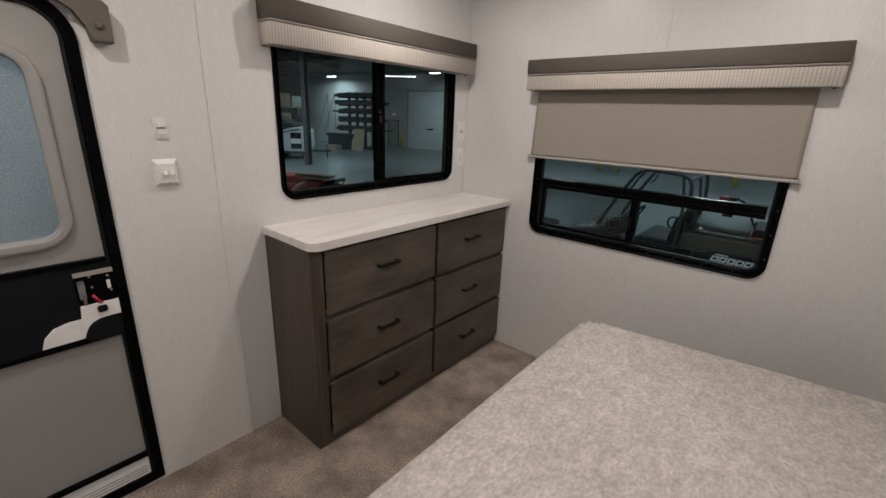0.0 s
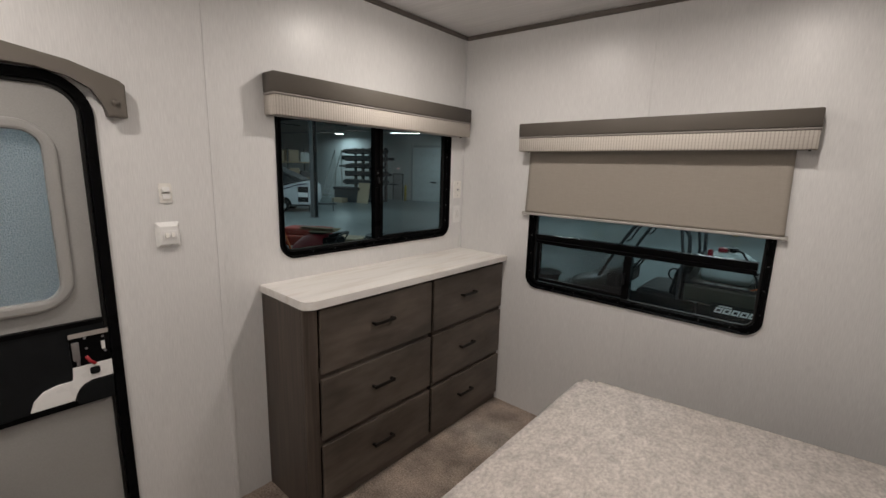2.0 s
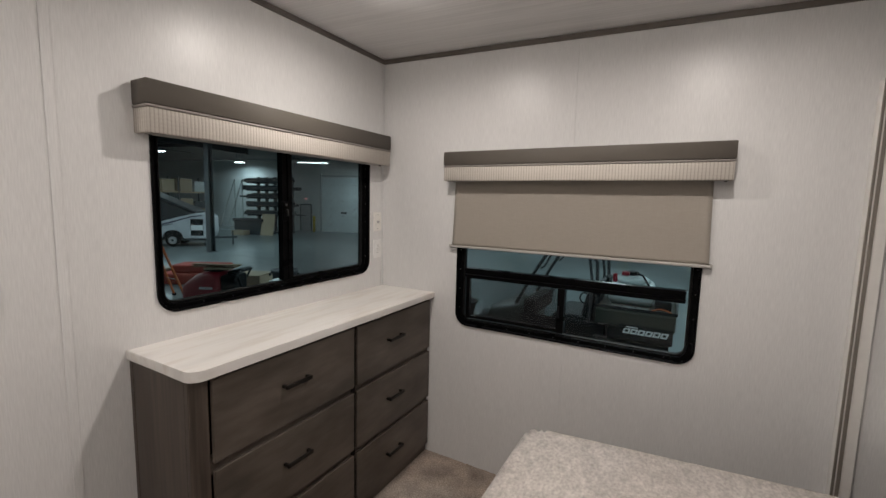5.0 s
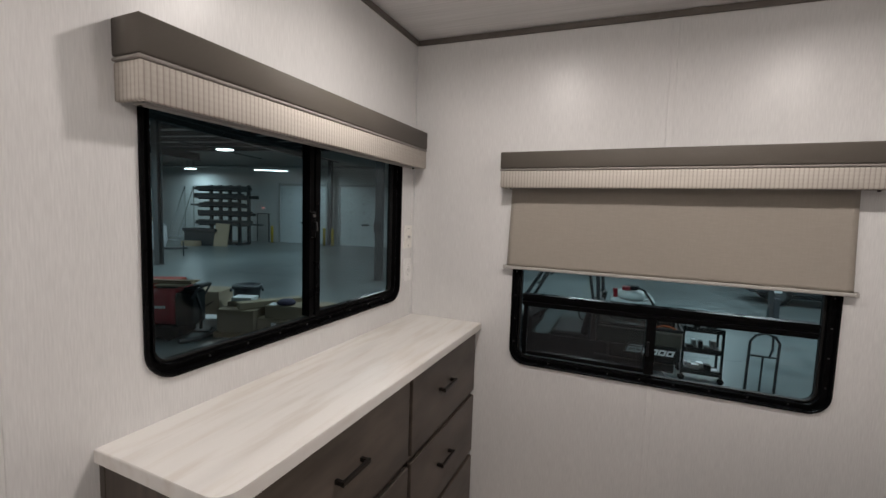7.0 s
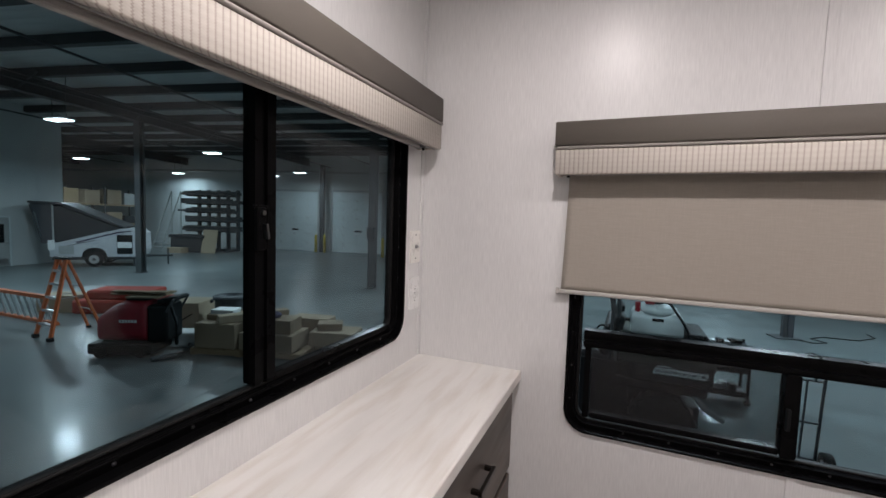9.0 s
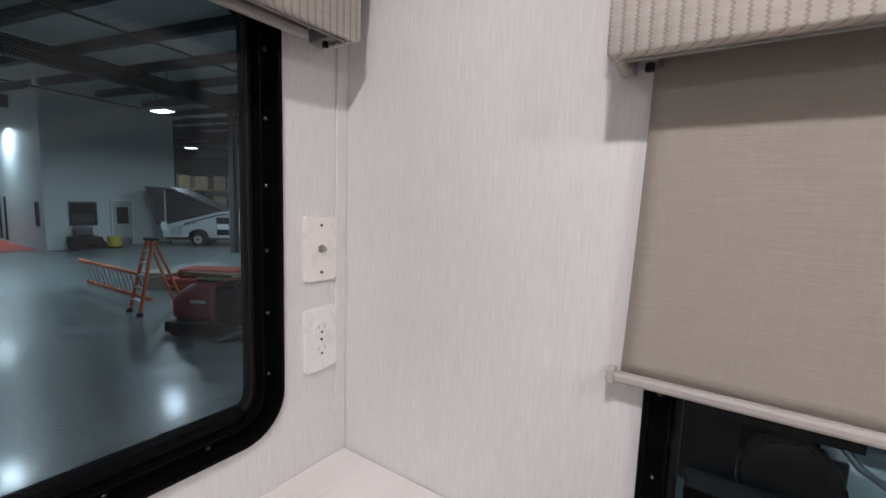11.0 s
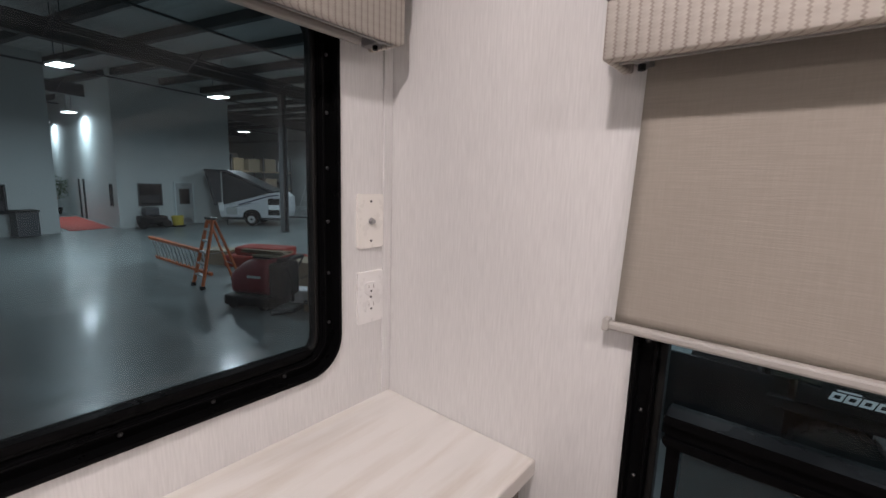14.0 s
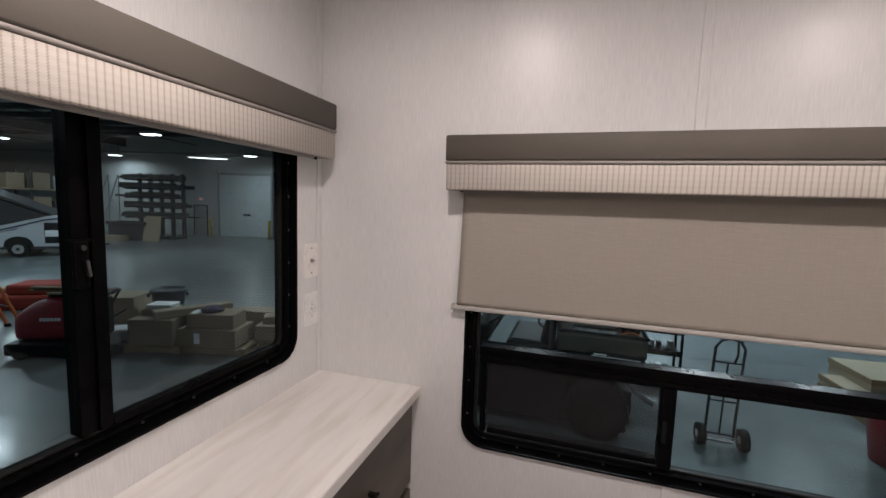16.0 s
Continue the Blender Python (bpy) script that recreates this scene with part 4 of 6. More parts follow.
# roof steel: deep girders over the columns, purlins across them, thin sprinkler pipes
for u in (-35.3, -25.2, -15.1, -5.0, 5.1):
    g = thing("roof_girder", "dark steel roof girder", "girder", m=HALL @ pose(u, 0, 0), kind="structure")
    part("top_flange", box(-0.15, 0.15, V0, V1, 5.56, 5.60), DARK_STEEL, g)
    part("web", box(-0.014, 0.014, V0, V1, 5.10, 5.56), DARK_STEEL, g)
    part("bottom_flange", box(-0.15, 0.15, V0, V1, 5.06, 5.10), DARK_STEEL, g)
    for i in range(10):
        v = -11.0 + 4.0 * i
        part("brace", rod((0.02, v, 5.12), (0.85, v, 5.62), 0.03, 5), DARK_STEEL, g)
        part("brace", rod((-0.02, v, 5.12), (-0.85, v, 5.62), 0.03, 5), DARK_STEEL, g)
for i in range(20):
    v = -12.6 + 2.0 * i
    pl = thing("roof_purlin", "dark steel roof purlin", "purlin", m=HALL @ pose(0, v, 0), kind="structure")
    part("web", box(U0, U1, -0.008, 0.008, 5.63, 5.87), DARK_STEEL, pl)
    part("lower_flange", box(U0, U1, -0.008, 0.20, 5.602, 5.63), DARK_STEEL, pl)
for u, z in ((-31.0, 5.25), (-19.8, 5.25), (-13.4, 4.98), (-10.6, 5.25), (-2.0, 5.25)):
    solo("ceiling_pipe", rod((u, V0, z), (u, V1, z), 0.035, 6), DARK_STEEL, "thin dark sprinkler pipe under the roof", "pipe", "structure", m=HALL.copy())
solo("duct", rod((-45, 26.6, 4.6), (15, 26.6, 4.6), 0.09, 10), GREY_DOOR, "grey pipe along the hall wall", "pipe", "structure", m=HALL.copy())


# columns
def column(u, v):
    c = thing("column", "dark painted steel column with a base plate", "column", m=at_hall(u, v), kind="structure", group="hall columns")
    h = 5.06 - GROUND
    part("flange", box(-0.13, 0.13, -0.13, -0.112, 0.02, h), COLUMN_PAINT, c)
    part("flange", box(-0.13, 0.13, 0.112, 0.13, 0.02, h), COLUMN_PAINT, c)
    part("web", box(-0.012, 0.012, -0.112, 0.112, 0.02, h), COLUMN_PAINT, c)
    part("base_plate", box(-0.2, 0.2, -0.2, 0.2, 0.0, 0.02), DARK_STEEL, c)
    return c


column(-15.1, 13.2)
column(-5.0, 13.0)
column(-13.75, 26.4)
cb = thing("electric_box", "dark switch box on the column", "box", m=at_hall(-5.0, 12.8, 0.75))
part("box", box(-0.12, 0.12, -0.09, 0.06, 0, 0.4, 0.01), DARK_STEEL, cb)

# high bay lights
# the two unseen added lamps get the same housing
for u, v in HALL_LAMPS:
    hb = thing("high_bay_light", "flat bright high bay light under the hall roof, two of the set being unseen additions", "ceiling light", m=HALL @ pose(u, v, LAMP_Z), group="high bay lights")
    part("housing", box(-0.38, 0.38, -0.21, 0.21, 0.0, 0.06, 0.01), WHITE_PAINT, hb)
    part("lens", box(-0.35, 0.35, -0.18, 0.18, -0.025, -0.001, 0.004), TUBE_GLOW, hb, "glowing diffuser")
    for a in (-0.28, 0.28):
        part("hanger", rod((a, 0, 0.06), (a, 0, ROOF - LAMP_Z), 0.012, 5), DARK_STEEL, hb)
tl = thing("tube_light", "long bright tube light near the wall", "ceiling light", m=HALL @ pose(-18.0, 25.6, 4.25, 0, 0, 20))
part("housing", box(-1.2, 1.2, -0.07, 0.07, 0.0, 0.06), WHITE_PAINT, tl)
part("tube", rod((-1.15, 0, -0.02), (1.15, 0, -0.02), 0.014, 8), TUBE_GLOW, tl, "glowing tube")


# sectional doors, bollards, exit door, office fittings
def sectional_door(u0, u1, top):
    d = thing("sectional_door", "pale blue-grey sectional door with rivet dots", "door", m=at_hall(u0, V1 - 0.02), kind="structure")
    w, h, n = u1 - u0, top - GROUND, 7
    for i in range(n):
        part("panel", box(0.0, w, -0.06, 0.0, h * i / n + 0.006, h * (i + 1) / n - 0.006, 0.008, 1), OH_DOOR, d)
        if i < n - 1:
            for j in range(3):
                part("dimple", rod((w * (j + 0.8) / 3.6, -0.075, h * (i + 1) / n), (w * (j + 0.8) / 3.6, -0.05, h * (i + 1) / n), 0.07, 8), GREY_DOOR, d)
    part("handle", box(w * 0.46, w * 0.60, -0.10, -0.06, h * 0.345, h * 0.375, 0.01), DARK_PLASTIC, d, "black pull handle")
    for a in (-0.12, w):
        part("track", box(a, a + 0.12, -0.12, 0.0, 0, h + 0.25), GREY_DOOR, d)
    part("lintel", box(-0.12, w + 0.12, -0.10, 0.0, h, h + 0.16), GREY_DOOR, d)
    return d


sectional_door(-18.1, -14.35, 3.24)
sectional_door(-13.2, -9.5, 3.24)
sectional_door(-2.4, 3.4, 3.24)
for u, v in ((-18.4, 26.3), (-14.0, 26.0), (-13.35, 26.0), (-8.6, 24.6), (-2.62, 22.5), (-1.6, 22.8), (3.64, 20.2), (7.4, 24.2)):
    bo = thing("bollard", "safety-yellow steel bollard on the hall floor", "bollard", m=at_hall(u, v), group="yellow bollards")
    part("post", lathe([(0.10, 0.0), (0.10, 1.18), (0.085, 1.235), (0.04, 1.26), (0.001, 1.265)], 14), YELLOW, bo, "", True)
    part("base_plate", box(-0.16, 0.16, -0.16, 0.16, 0.0, 0.015), DARK_STEEL, bo)
ex = thing("exit_door", "grey steel exit door in the hall wall", "door", m=at_hall(-20.1, V1 - 0.02), kind="structure")
part("leaf", box(0.06, 0.98, -0.05, 0, 0.01, 2.1, 0.004), GREY_DOOR, ex)
part("frame", box(0.0, 0.06, -0.08, 0, 0, 2.16), DARK_STEEL, ex)
part("frame", box(0.98, 1.04, -0.08, 0, 0, 2.16), DARK_STEEL, ex)
part("frame", box(0.0, 1.04, -0.08, 0, 2.1, 2.16), DARK_STEEL, ex)
part("push_bar", box(0.14, 0.9, -0.11, -0.05, 0.98, 1.06, 0.01), STEEL, ex)
es = thing("exit_sign", "small red-lit exit sign over the door", "sign", m=at_hall(-19.55, V1 - 0.03, 1.42))
part("housing", box(-0.17, 0.17, -0.06, 0, 0, 0.2, 0.01), WHITE_PAINT, es)
part("lit_bar", box(-0.11, 0.11, -0.066, -0.06, 0.06, 0.14), glowing("red_sign_glow", (1.0, 0.12, 0.08), 1.2), es, "glowing red bar")

OT = HALL @ pose(OFFICE_U, 0, GROUND)
od = thing("office_door", "pale grey office door with a dark glazed light", "door", m=OT @ pose(0, 11.75, 0), kind="structure")
part("leaf", box(0.0, 0.05, 0.06, 0.92, 0.01, 2.08, 0.004), GREY_DOOR, od)
part("glass", box(0.05, 0.062, 0.24, 0.74, 1.02, 1.80), DARK_GLASS, od, "dark glazed light")
part("kick_plate", box(0.05, 0.056, 0.12, 0.86, 0.08, 0.34), STEEL, od, "steel kick plate")
for a, b, z0, z1 in ((0.0, 0.06, 0, 2.14), (0.92, 0.98, 0, 2.14), (0.06, 0.92, 2.08, 2.14)):
    part("frame", box(0.0, 0.08, a, b, z0, z1), OH_DOOR, od)
part("handle", rod((0.05, 0.84, 1.0), (0.12, 0.84, 1.0), 0.03, 8), STEEL, od)
for v0, v1, z0, z1 in ((10.12, 11.18, 0.99, 2.04), (4.3, 5.65, 0.85, 1.95)):
    ow = thing("office_window", "dark office window with a slim frame", "window", m=OT @ pose(0, v0, z0), kind="structure")
    part("glass", box(0.0, 0.03, 0.06, v1 - v0 - 0.06, 0.06, z1 - z0 - 0.06), DARK_GLASS, ow)
    for a, b, c, d in ((0, v1 - v0, 0, 0.06), (0, v1 - v0, z1 - z0 - 0.06, z1 - z0), (0, 0.06, 0.06, z1 - z0 - 0.06), (v1 - v0 - 0.06, v1 - v0, 0.06, z1 - z0 - 0.06)):
        part("frame", box(0.0, 0.06, a, b, c, d), DARK_STEEL, ow)
    part("blind", box(0.032, 0.036, 0.1, v1 - v0 - 0.1, 0.14, 0.5), MESH_DARK, ow)
# narrow lights and doors in the passage wall
for u, w, z0, z1 in ((-22.3, 0.42, 0.95, 2.0), (-27.1, 0.26, 0.0, 2.1), (-28.1, 0.26, 0.0, 2.1)):
    nw = thing("passage_window", "tall narrow dark window in the passage wall", "window", m=HALL @ pose(u, 9.3 - 0.2 * (u + 21.2) - 0.005, GROUND + z0, 0, 0, -11.3), kind="structure")
    part("glass", box(0.03, w - 0.03, -0.02, 0, 0.04, z1 - z0 - 0.04), DARK_GLASS, nw)
    for a, b in ((0, 0.03), (w - 0.03, w)):
        part("frame", box(a, b, -0.04, 0, 0, z1 - z0), DARK_STEEL, nw)
solo("red_carpet", prism([(-21.6, 7.6), (-21.7, 9.2), (-28.5, 10.6), (-28.5, 8.9)], 0.0, 0.012, 0.003), RED_CLOTH, "red carpet runner on the passage floor", "carpet", m=at_hall(0, 0))
pl = thing("potted_plant", "leafy green potted tree at the passage's end", "plant", m=at_hall(-31.0, 10.7))
part("pot", lathe([(0.17, 0.0), (0.24, 0.36), (0.25, 0.38), (0.21, 0.38)], 16), DARK_PLASTIC, pl, "dark pot", True)
part("trunk", tube([(0, 0, 0.3), (0.03, 0.02, 0.9), (-0.02, 0.0, 1.5)], 0.03, 6), PALLET_WOOD, pl)
k = bmesh.new()
rnd = random.Random(4)
for i in range(320):
    d = Vector((rnd.gauss(0, 1), rnd.gauss(0, 1), rnd.gauss(0, 0.8)))
    d = d.normalized() * (0.25 + 0.5 * rnd.random())
    c = Vector((0, 0, 1.55)) + d
    b = bmesh.new()
    vs = [b.verts.new(q) for q in ((0, -0.11, 0), (0.035, 0, 0.015), (0, 0.11, -0.01), (-0.035, 0, 0.015))]
    b.faces.new(vs)
    turned(b, Matrix.Translation(c) @ Euler((rnd.uniform(0, 6), rnd.uniform(0, 6), rnd.uniform(0, 6))).to_matrix().to_4x4())
    join(k, b)
part("leaves", k, LEAF, pl, "clump of narrow leaves")


# ---- hall stock: racks, boxes, machines ----
def lumber_rack(u, v):
    r = thing("cantilever_rack", "dark cantilever rack loaded with long dark stock", "rack", m=at_hall(u, v))
    for x in (0.2, 0.95, 1.70, 2.45, 3.20):
        part("upright", box(x, x + 0.16, 0.0, 0.2, 0.0, 4.1), DARK_STEEL, r)
        part("foot", box(x, x + 0.16, -1.2, 0.2, 0.0, 0.15), DARK_STEEL, r)
        for z in (1.25, 1.9, 2.5, 3.05, 3.6):
            part("arm", box(x + 0.03, x + 0.13, -1.1, 0.0, z, z + 0.09), DARK_STEEL, r)
    rnd = random.Random(9)
    for z in (1.34, 1.99, 2.59, 3.14, 3.69):
        for i in range(6):
            y = -1.0 + i * 0.16
            a = rnd.uniform(-0.45, 0.25)
            lenx = rnd.uniform(2.6, 4.4)
            h = rnd.uniform(0.08, 0.34)
            part("stock_bar", box(a, a + lenx, y, y + 0.12, z + 0.002, z + h), rnd.choice((DARK_STEEL, MESH_DARK, MESH_DARK, COLUMN_PAINT, GREY_DOOR)), r)
    return r


lumber_rack(-22.0, 24.0)
rs = thing("rolling_stair", "tall grey rolling stair beside the rack", "ladder", m=at_hall(-22.9, 22.7))
for x in (0.0, 0.7):
    part("rail", rod((x, -1.3, 0.1), (x, 0.3, 3.9), 0.03, 6), GREY_DOOR, rs)
    part("leg", rod((x, 0.3, 0.05), (x, 0.3, 3.9), 0.03, 6), GREY_DOOR, rs)
for i in range(12):
    part("step", box(0, 0.7, -1.22 + i * 0.125, -1.0 + i * 0.125, 0.27 + i * 0.29, 0.30 + i * 0.29), ALU, rs)
st = thing("stacked_stock", "dark stacked stock covered in front of the rack", "stack", m=at_hall(-21.8, 22.3))
part("stack", box(0, 2.3, -0.6, 0.35, 0.0, 0.9, 0.03), DARK_STEEL, st)
part("cover", box(-0.1, 2.4, -0.66, 0.4, 0.905, 1.1, 0.04), MESH_DARK, st)
py = solo("plywood_sheet", turned(box(0, 0.95, -0.02, 0.02, 0, 1.5), pose(0, 0, 0, -12, 0, 6)), PLYWOOD, "plywood sheet leaning against the stack", "sheet", m=at_hall(-19.5, 21.6))
solo("cardboard_box", box(0, 1.0, -0.3, 0.3, 0, 0.32, 0.01), PALE_BOARD, "low flat carton on the hall floor", "box", m=at_hall(-21.3, 21.2))


def pallet_rack(u, v, turn):
    r = thing("pallet_rack", "steel pallet rack holding wrapped cartons", "rack", m=at_hall(u, v, GROUND, turn))
    for x in (0.0, 2.7, 5.4):
        for y in (0.0, 1.0):
            part("upright", box(x, x + 0.09, y, y + 0.09, 0, 4.0), DARK_STEEL, r)
    rnd = random.Random(3)
    for z in (0.15, 1.5, 2.8):
        for y in (0.0, 1.0):
            part("beam", box(0.0, 5.4, y, y + 0.06, z, z + 0.11), PALLET_WOOD if z > 1 else DARK_STEEL, r)
        for x in (0.25, 1.5, 2.95, 4.2):
            w, h = rnd.uniform(0.85, 1.1), rnd.uniform(0.5, 1.0)
            part("carton", box(x, x + w, 0.1, 0.95, z + 0.115, z + 0.115 + h, 0.01), rnd.choice((CARDBOARD, CLEAR_WRAP, PALLET_WOOD, CARDBOARD, MESH_DARK)), r)
    return r


pallet_rack(-27.0, 19.2, 90)
rd = thing("dark_doorway_panel", "tall dark door panel in the store wall", "door", m=at_hall(-36.66, 24.0))
part("panel", box(0, 0.04, 0, 1.0, 0.01, 2.6), DARK_STEEL, rd)


def pallet(u, v, turn, w=1.2, d=1.0):
    p = thing("pallet", "worn wooden pallet on the hall floor", "pallet", m=at_hall(u, v, GROUND, turn), group="pallets")
    for y in (0.0, d / 2 - 0.05, d - 0.1):
        part("bearer", box(0, w, y, y + 0.1, 0.018, 0.10), PALLET_WOOD, p)
    for i in range(6):
        x = i * (w - 0.12) / 5
        part("slat", box(x, x + 0.12, 0, d, 0.1, 0.12), PALLET_WOOD, p)
    for x in (0.0, w - 0.12):
        part("slat", box(x, x + 0.12, 0, d, 0.0, 0.018), PALLET_WOOD, p)
    return p


def carton(u, v, z, turn, w, d, h, label, material=CARDBOARD, tape=True):
    c = thing("cardboard_box", label, "box", m=at_hall(u, v, z, turn), group="cartons on the pallets")
    part("body", box(0, w, 0, d, 0, h, 0.008, 1), material, c)
    for a, b in ((0.006, d / 2 - 0.003), (d / 2 + 0.003, d - 0.006)):
        part("flap", box(0.006, w - 0.006, a, b, h + 0.0005, h + 0.006), material, c)
    if tape:
        part("tape", box(-0.002, w + 0.002, d / 2 - 0.03, d / 2 + 0.03, h + 0.0065, h + 0.008), PALE_BOARD, c, "packing tape")
    return c


P = GROUND + 0.122
pallet(-5.45, 4.98, 6, 0.95)
carton(-5.40, 5.02, P, 6, 0.76, 0.78, 0.44, "brown carton on a pallet")
carton(-5.38, 5.30, P + 0.448, 8, 0.48, 0.48, 0.09, "flat brown carton on a larger carton")
wb = thing("white_box", "thin white box on top of a carton", "box", m=at_hall(-5.34, 5.36, P + 0.547, 10))
part("lid", box(0, 0.42, 0, 0.32, 0.035, 0.075, 0.004), WHITE_PAINT, wb)
part("tray", box(0.005, 0.415, 0.005, 0.315, 0, 0.0345), TANK, wb)
carton(-4.92, 5.06, P + 0.45, 50, 1.25, 0.22, 0.13, "long narrow carton lying across others", PALE_BOARD, False)
pallet(-4.50, 5.12, 3, 1.1)
carton(-4.58, 5.12, P, 3, 1.02, 0.66, 0.30, "brown carton on a pallet")
carton(-4.44, 5.18, P + 0.31, 6, 0.80, 0.48, 0.24, "brown carton stacked on another")
carton(-4.20, 6.18, GROUND, 2, 0.80, 0.42, 0.50, "tall brown carton behind the stack", PALE_BOARD)
k = thing("cloth_bundle", "dark purple cloth bundle lying on a carton", "cloth", m=at_hall(-4.12, 5.42, P + 0.558))
part("bundle", lathe([(0.02, 0.0), (0.17, 0.01), (0.19, 0.05), (0.12, 0.10), (0.01, 0.12)], 12), BLUE_TARP, k, "", True)
pallet(-3.35, 5.62, 6, 0.9)
carton(-3.50, 5.66, P, 6, 0.85, 0.60, 0.26, "brown carton on a pallet", PALE_BOARD)
solo("paper_label", box(0.30, 0.40, -0.004, -0.001, 0.06, 0.24), WHITE_PAINT, "white shipping label on a carton", "label", m=at_hall(-4.58, 5.12, P, 3))
carton(-5.00, 5.98, GROUND, 5, 0.55, 0.42, 0.36, "small brown carton at the back of a pallet")
carton(-3.40, 5.80, P + 0.268, 22, 0.46, 0.34, 0.12, "low brown carton stacked on another")
solo("packing_paper", turned(box(0, 0.34, 0, 0.22, 0, 0.006, 0.002), pose(0, 0, 0, 0, 4, 0)), WHITE_PAINT, "white paper sheet lying on a carton", "paper", m=at_hall(-4.40, 5.24, P + 0.560, 12))
for i, (du, dv, tn) in enumerate(((0.0, 0.0, 0), (0.05, 0.03, 9), (0.02, 0.0, -4))):
    solo("loose_board", box(0, 0.95, 0, 0.14, 0, 0.022, 0.002), PALLET_WOOD, "loose wooden board stacked on the scrubber's deck", "board", m=at_hall(-6.75 + du, 4.62 + dv, GROUND + 1.063 + i * 0.0235, 16 + tn))
pallet(-7.20, 5.92, 14)
carton(-7.12, 5.96, P, 14, 0.85, 0.7, 0.52, "brown carton with a dark swoosh on its side", PALE_BOARD)
solo("printed_swoosh", tube([(0.12, -0.006, 0.30), (0.3, -0.006, 0.17), (0.5, -0.006, 0.16), (0.72, -0.006, 0.30)], 0.012, 5), DARK_PLASTIC, "dark printed curve on a carton", "print", m=at_hall(-7.12, 5.96, P, 14))
solo("goods_bag", box(0, 0.5, 0, 0.4, 0, 0.28, 0.05), WHITE_PAINT, "white goods bag on the floor by the pallets", "bag", m=at_hall(-6.1, 5.2, GROUND, 20))

can = thing("rubbish_bin", "round dark grey rubbish bin on the hall floor", "bin", m=at_hall(-5.78, 6.46) @ Matrix.Diagonal((1.0, 1.0, 1.10, 1)))
part("body", lathe([(0.22, 0.0), (0.24, 0.02), (0.29, 0.70), (0.30, 0.72), (0.27, 0.72), (0.265, 0.69), (0.22, 0.04), (0.01, 0.04)], 28), GREY_PLASTIC, can, "", True)
part("rim", lathe([(0.295, 0.66), (0.325, 0.67), (0.325, 0.73), (0.295, 0.735), (0.285, 0.73), (0.285, 0.70)], 28), GREY_PLASTIC, can, "rolled rim", True)
for a in (0, 180):
    part("handle", turned(box(0.31, 0.36, -0.09, 0.09, 0.60, 0.66, 0.012), pose(0, 0, 0, 0, 0, a + 30)), GREY_PLASTIC, can)
gb = thing("rubbish_bin", "square dark wheeled bin by the office wall", "bin", m=at_hall(-20.6, 5.9))
part("body", prism([(-0.32, -0.32), (0.32, -0.32), (0.32, 0.32), (-0.32, 0.32)], 0.05, 0.95, 0.03), GREY_PLASTIC, gb)
part("lid", box(-0.36, 0.36, -0.36, 0.36, 0.955, 1.03, 0.02), DARK_PLASTIC, gb)

# red floor scrubber
fs = thing("floor_scrubber", "red ride-behind floor scrubber with black tanks", "floor scrubber", m=at_hall(-6.9, 4.36, GROUND, 16))
k = bmesh.new()
hull = []
for i in range(11):
    s = i / 10
    x = 0.08 + 0.84 * s
    half = 0.33 * (0.70 + 0.30 * math.sin(min(1.0, s * 1.6) * math.pi / 2))
    top = 0.70 + 0.30 * math.sin(min(1.0, s * 1.5) * math.pi / 2)
    ring_ = []
    for j in range(16):
        a = 2 * math.pi * j / 16
        ca, sa = math.cos(a), math.sin(a)
        ring_.append(k.verts.new((x, 0.32 + half * math.copysign(abs(ca) ** 0.55, ca), (0.26 + top) / 2 + (top - 0.26) / 2 * math.copysign(abs(sa) ** 0.55, sa))))
    hull.append(ring_)
for ra, rb_ in zip(hull, hull[1:]):
    for j in range(16):
        k.faces.new((ra[j], ra[(j + 1) % 16], rb_[(j + 1) % 16], rb_[j]))
k.faces.new(hull[0]), k.faces.new(hull[-1])
part("hull", k, RED_PAINT, fs, "red rounded hull", True)
part("tank", box(0.925, 1.26, 0.03, 0.59, 0.26, 0.92, 0.05), DARK_PLASTIC, fs, "black tank")
part("battery_cover", box(0.55, 0.92, 0.10, 0.54, 0.985, 1.03, 0.02), DARK_PLASTIC, fs)
part("handle_bar", tube([(1.24, 0.05, 0.80), (1.36, 0.05, 1.02), (1.38, 0.32, 1.06), (1.36, 0.58, 1.02), (1.24, 0.58, 0.80)], 0.02, 6), DARK_STEEL, fs)
part("deck", box(-0.02, 1.05, -0.03, 0.66, 0.06, 0.255, 0.03), DARK_PLASTIC, fs, "black scrub deck")
part("squeegee", tube([(1.15, -0.25, 0.06), (1.42, 0.0, 0.05), (1.45, 0.5, 0.05), (1.2, 0.85, 0.06)], 0.045, 6), DARK_STEEL, fs)
part("control_panel", turned(box(-0.02, 0.30, -0.22, 0.22, 0, 0.08, 0.02), pose(1.10, 0.3, 0.93, 0, -12, 0)), DARK_PLASTIC, fs)
part("tray", box(0.55, 1.10, 0.08, 0.56, 1.031, 1.06, 0.005), PLYWOOD, fs, "boards laid on top")
for x in (0.2, 0.85):
    for y in (0.02, 0.62):
        part("wheel", rod((x, y - 0.06, 0.11), (x, y + 0.06, 0.11), 0.11, 14), TYRE, fs)
for i in range(6):
    part("lettering_bar", box(0.50 + i * 0.05, 0.536 + i * 0.05, -0.016, -0.006, 0.62, 0.67), DECAL, fs, "pale lettering block")
part("hose", tube([(1.28, 0.1, 0.95), (1.42, 0.05, 0.6), (1.36, 0.15, 0.2)], 0.03, 6), DARK_PLASTIC, fs)


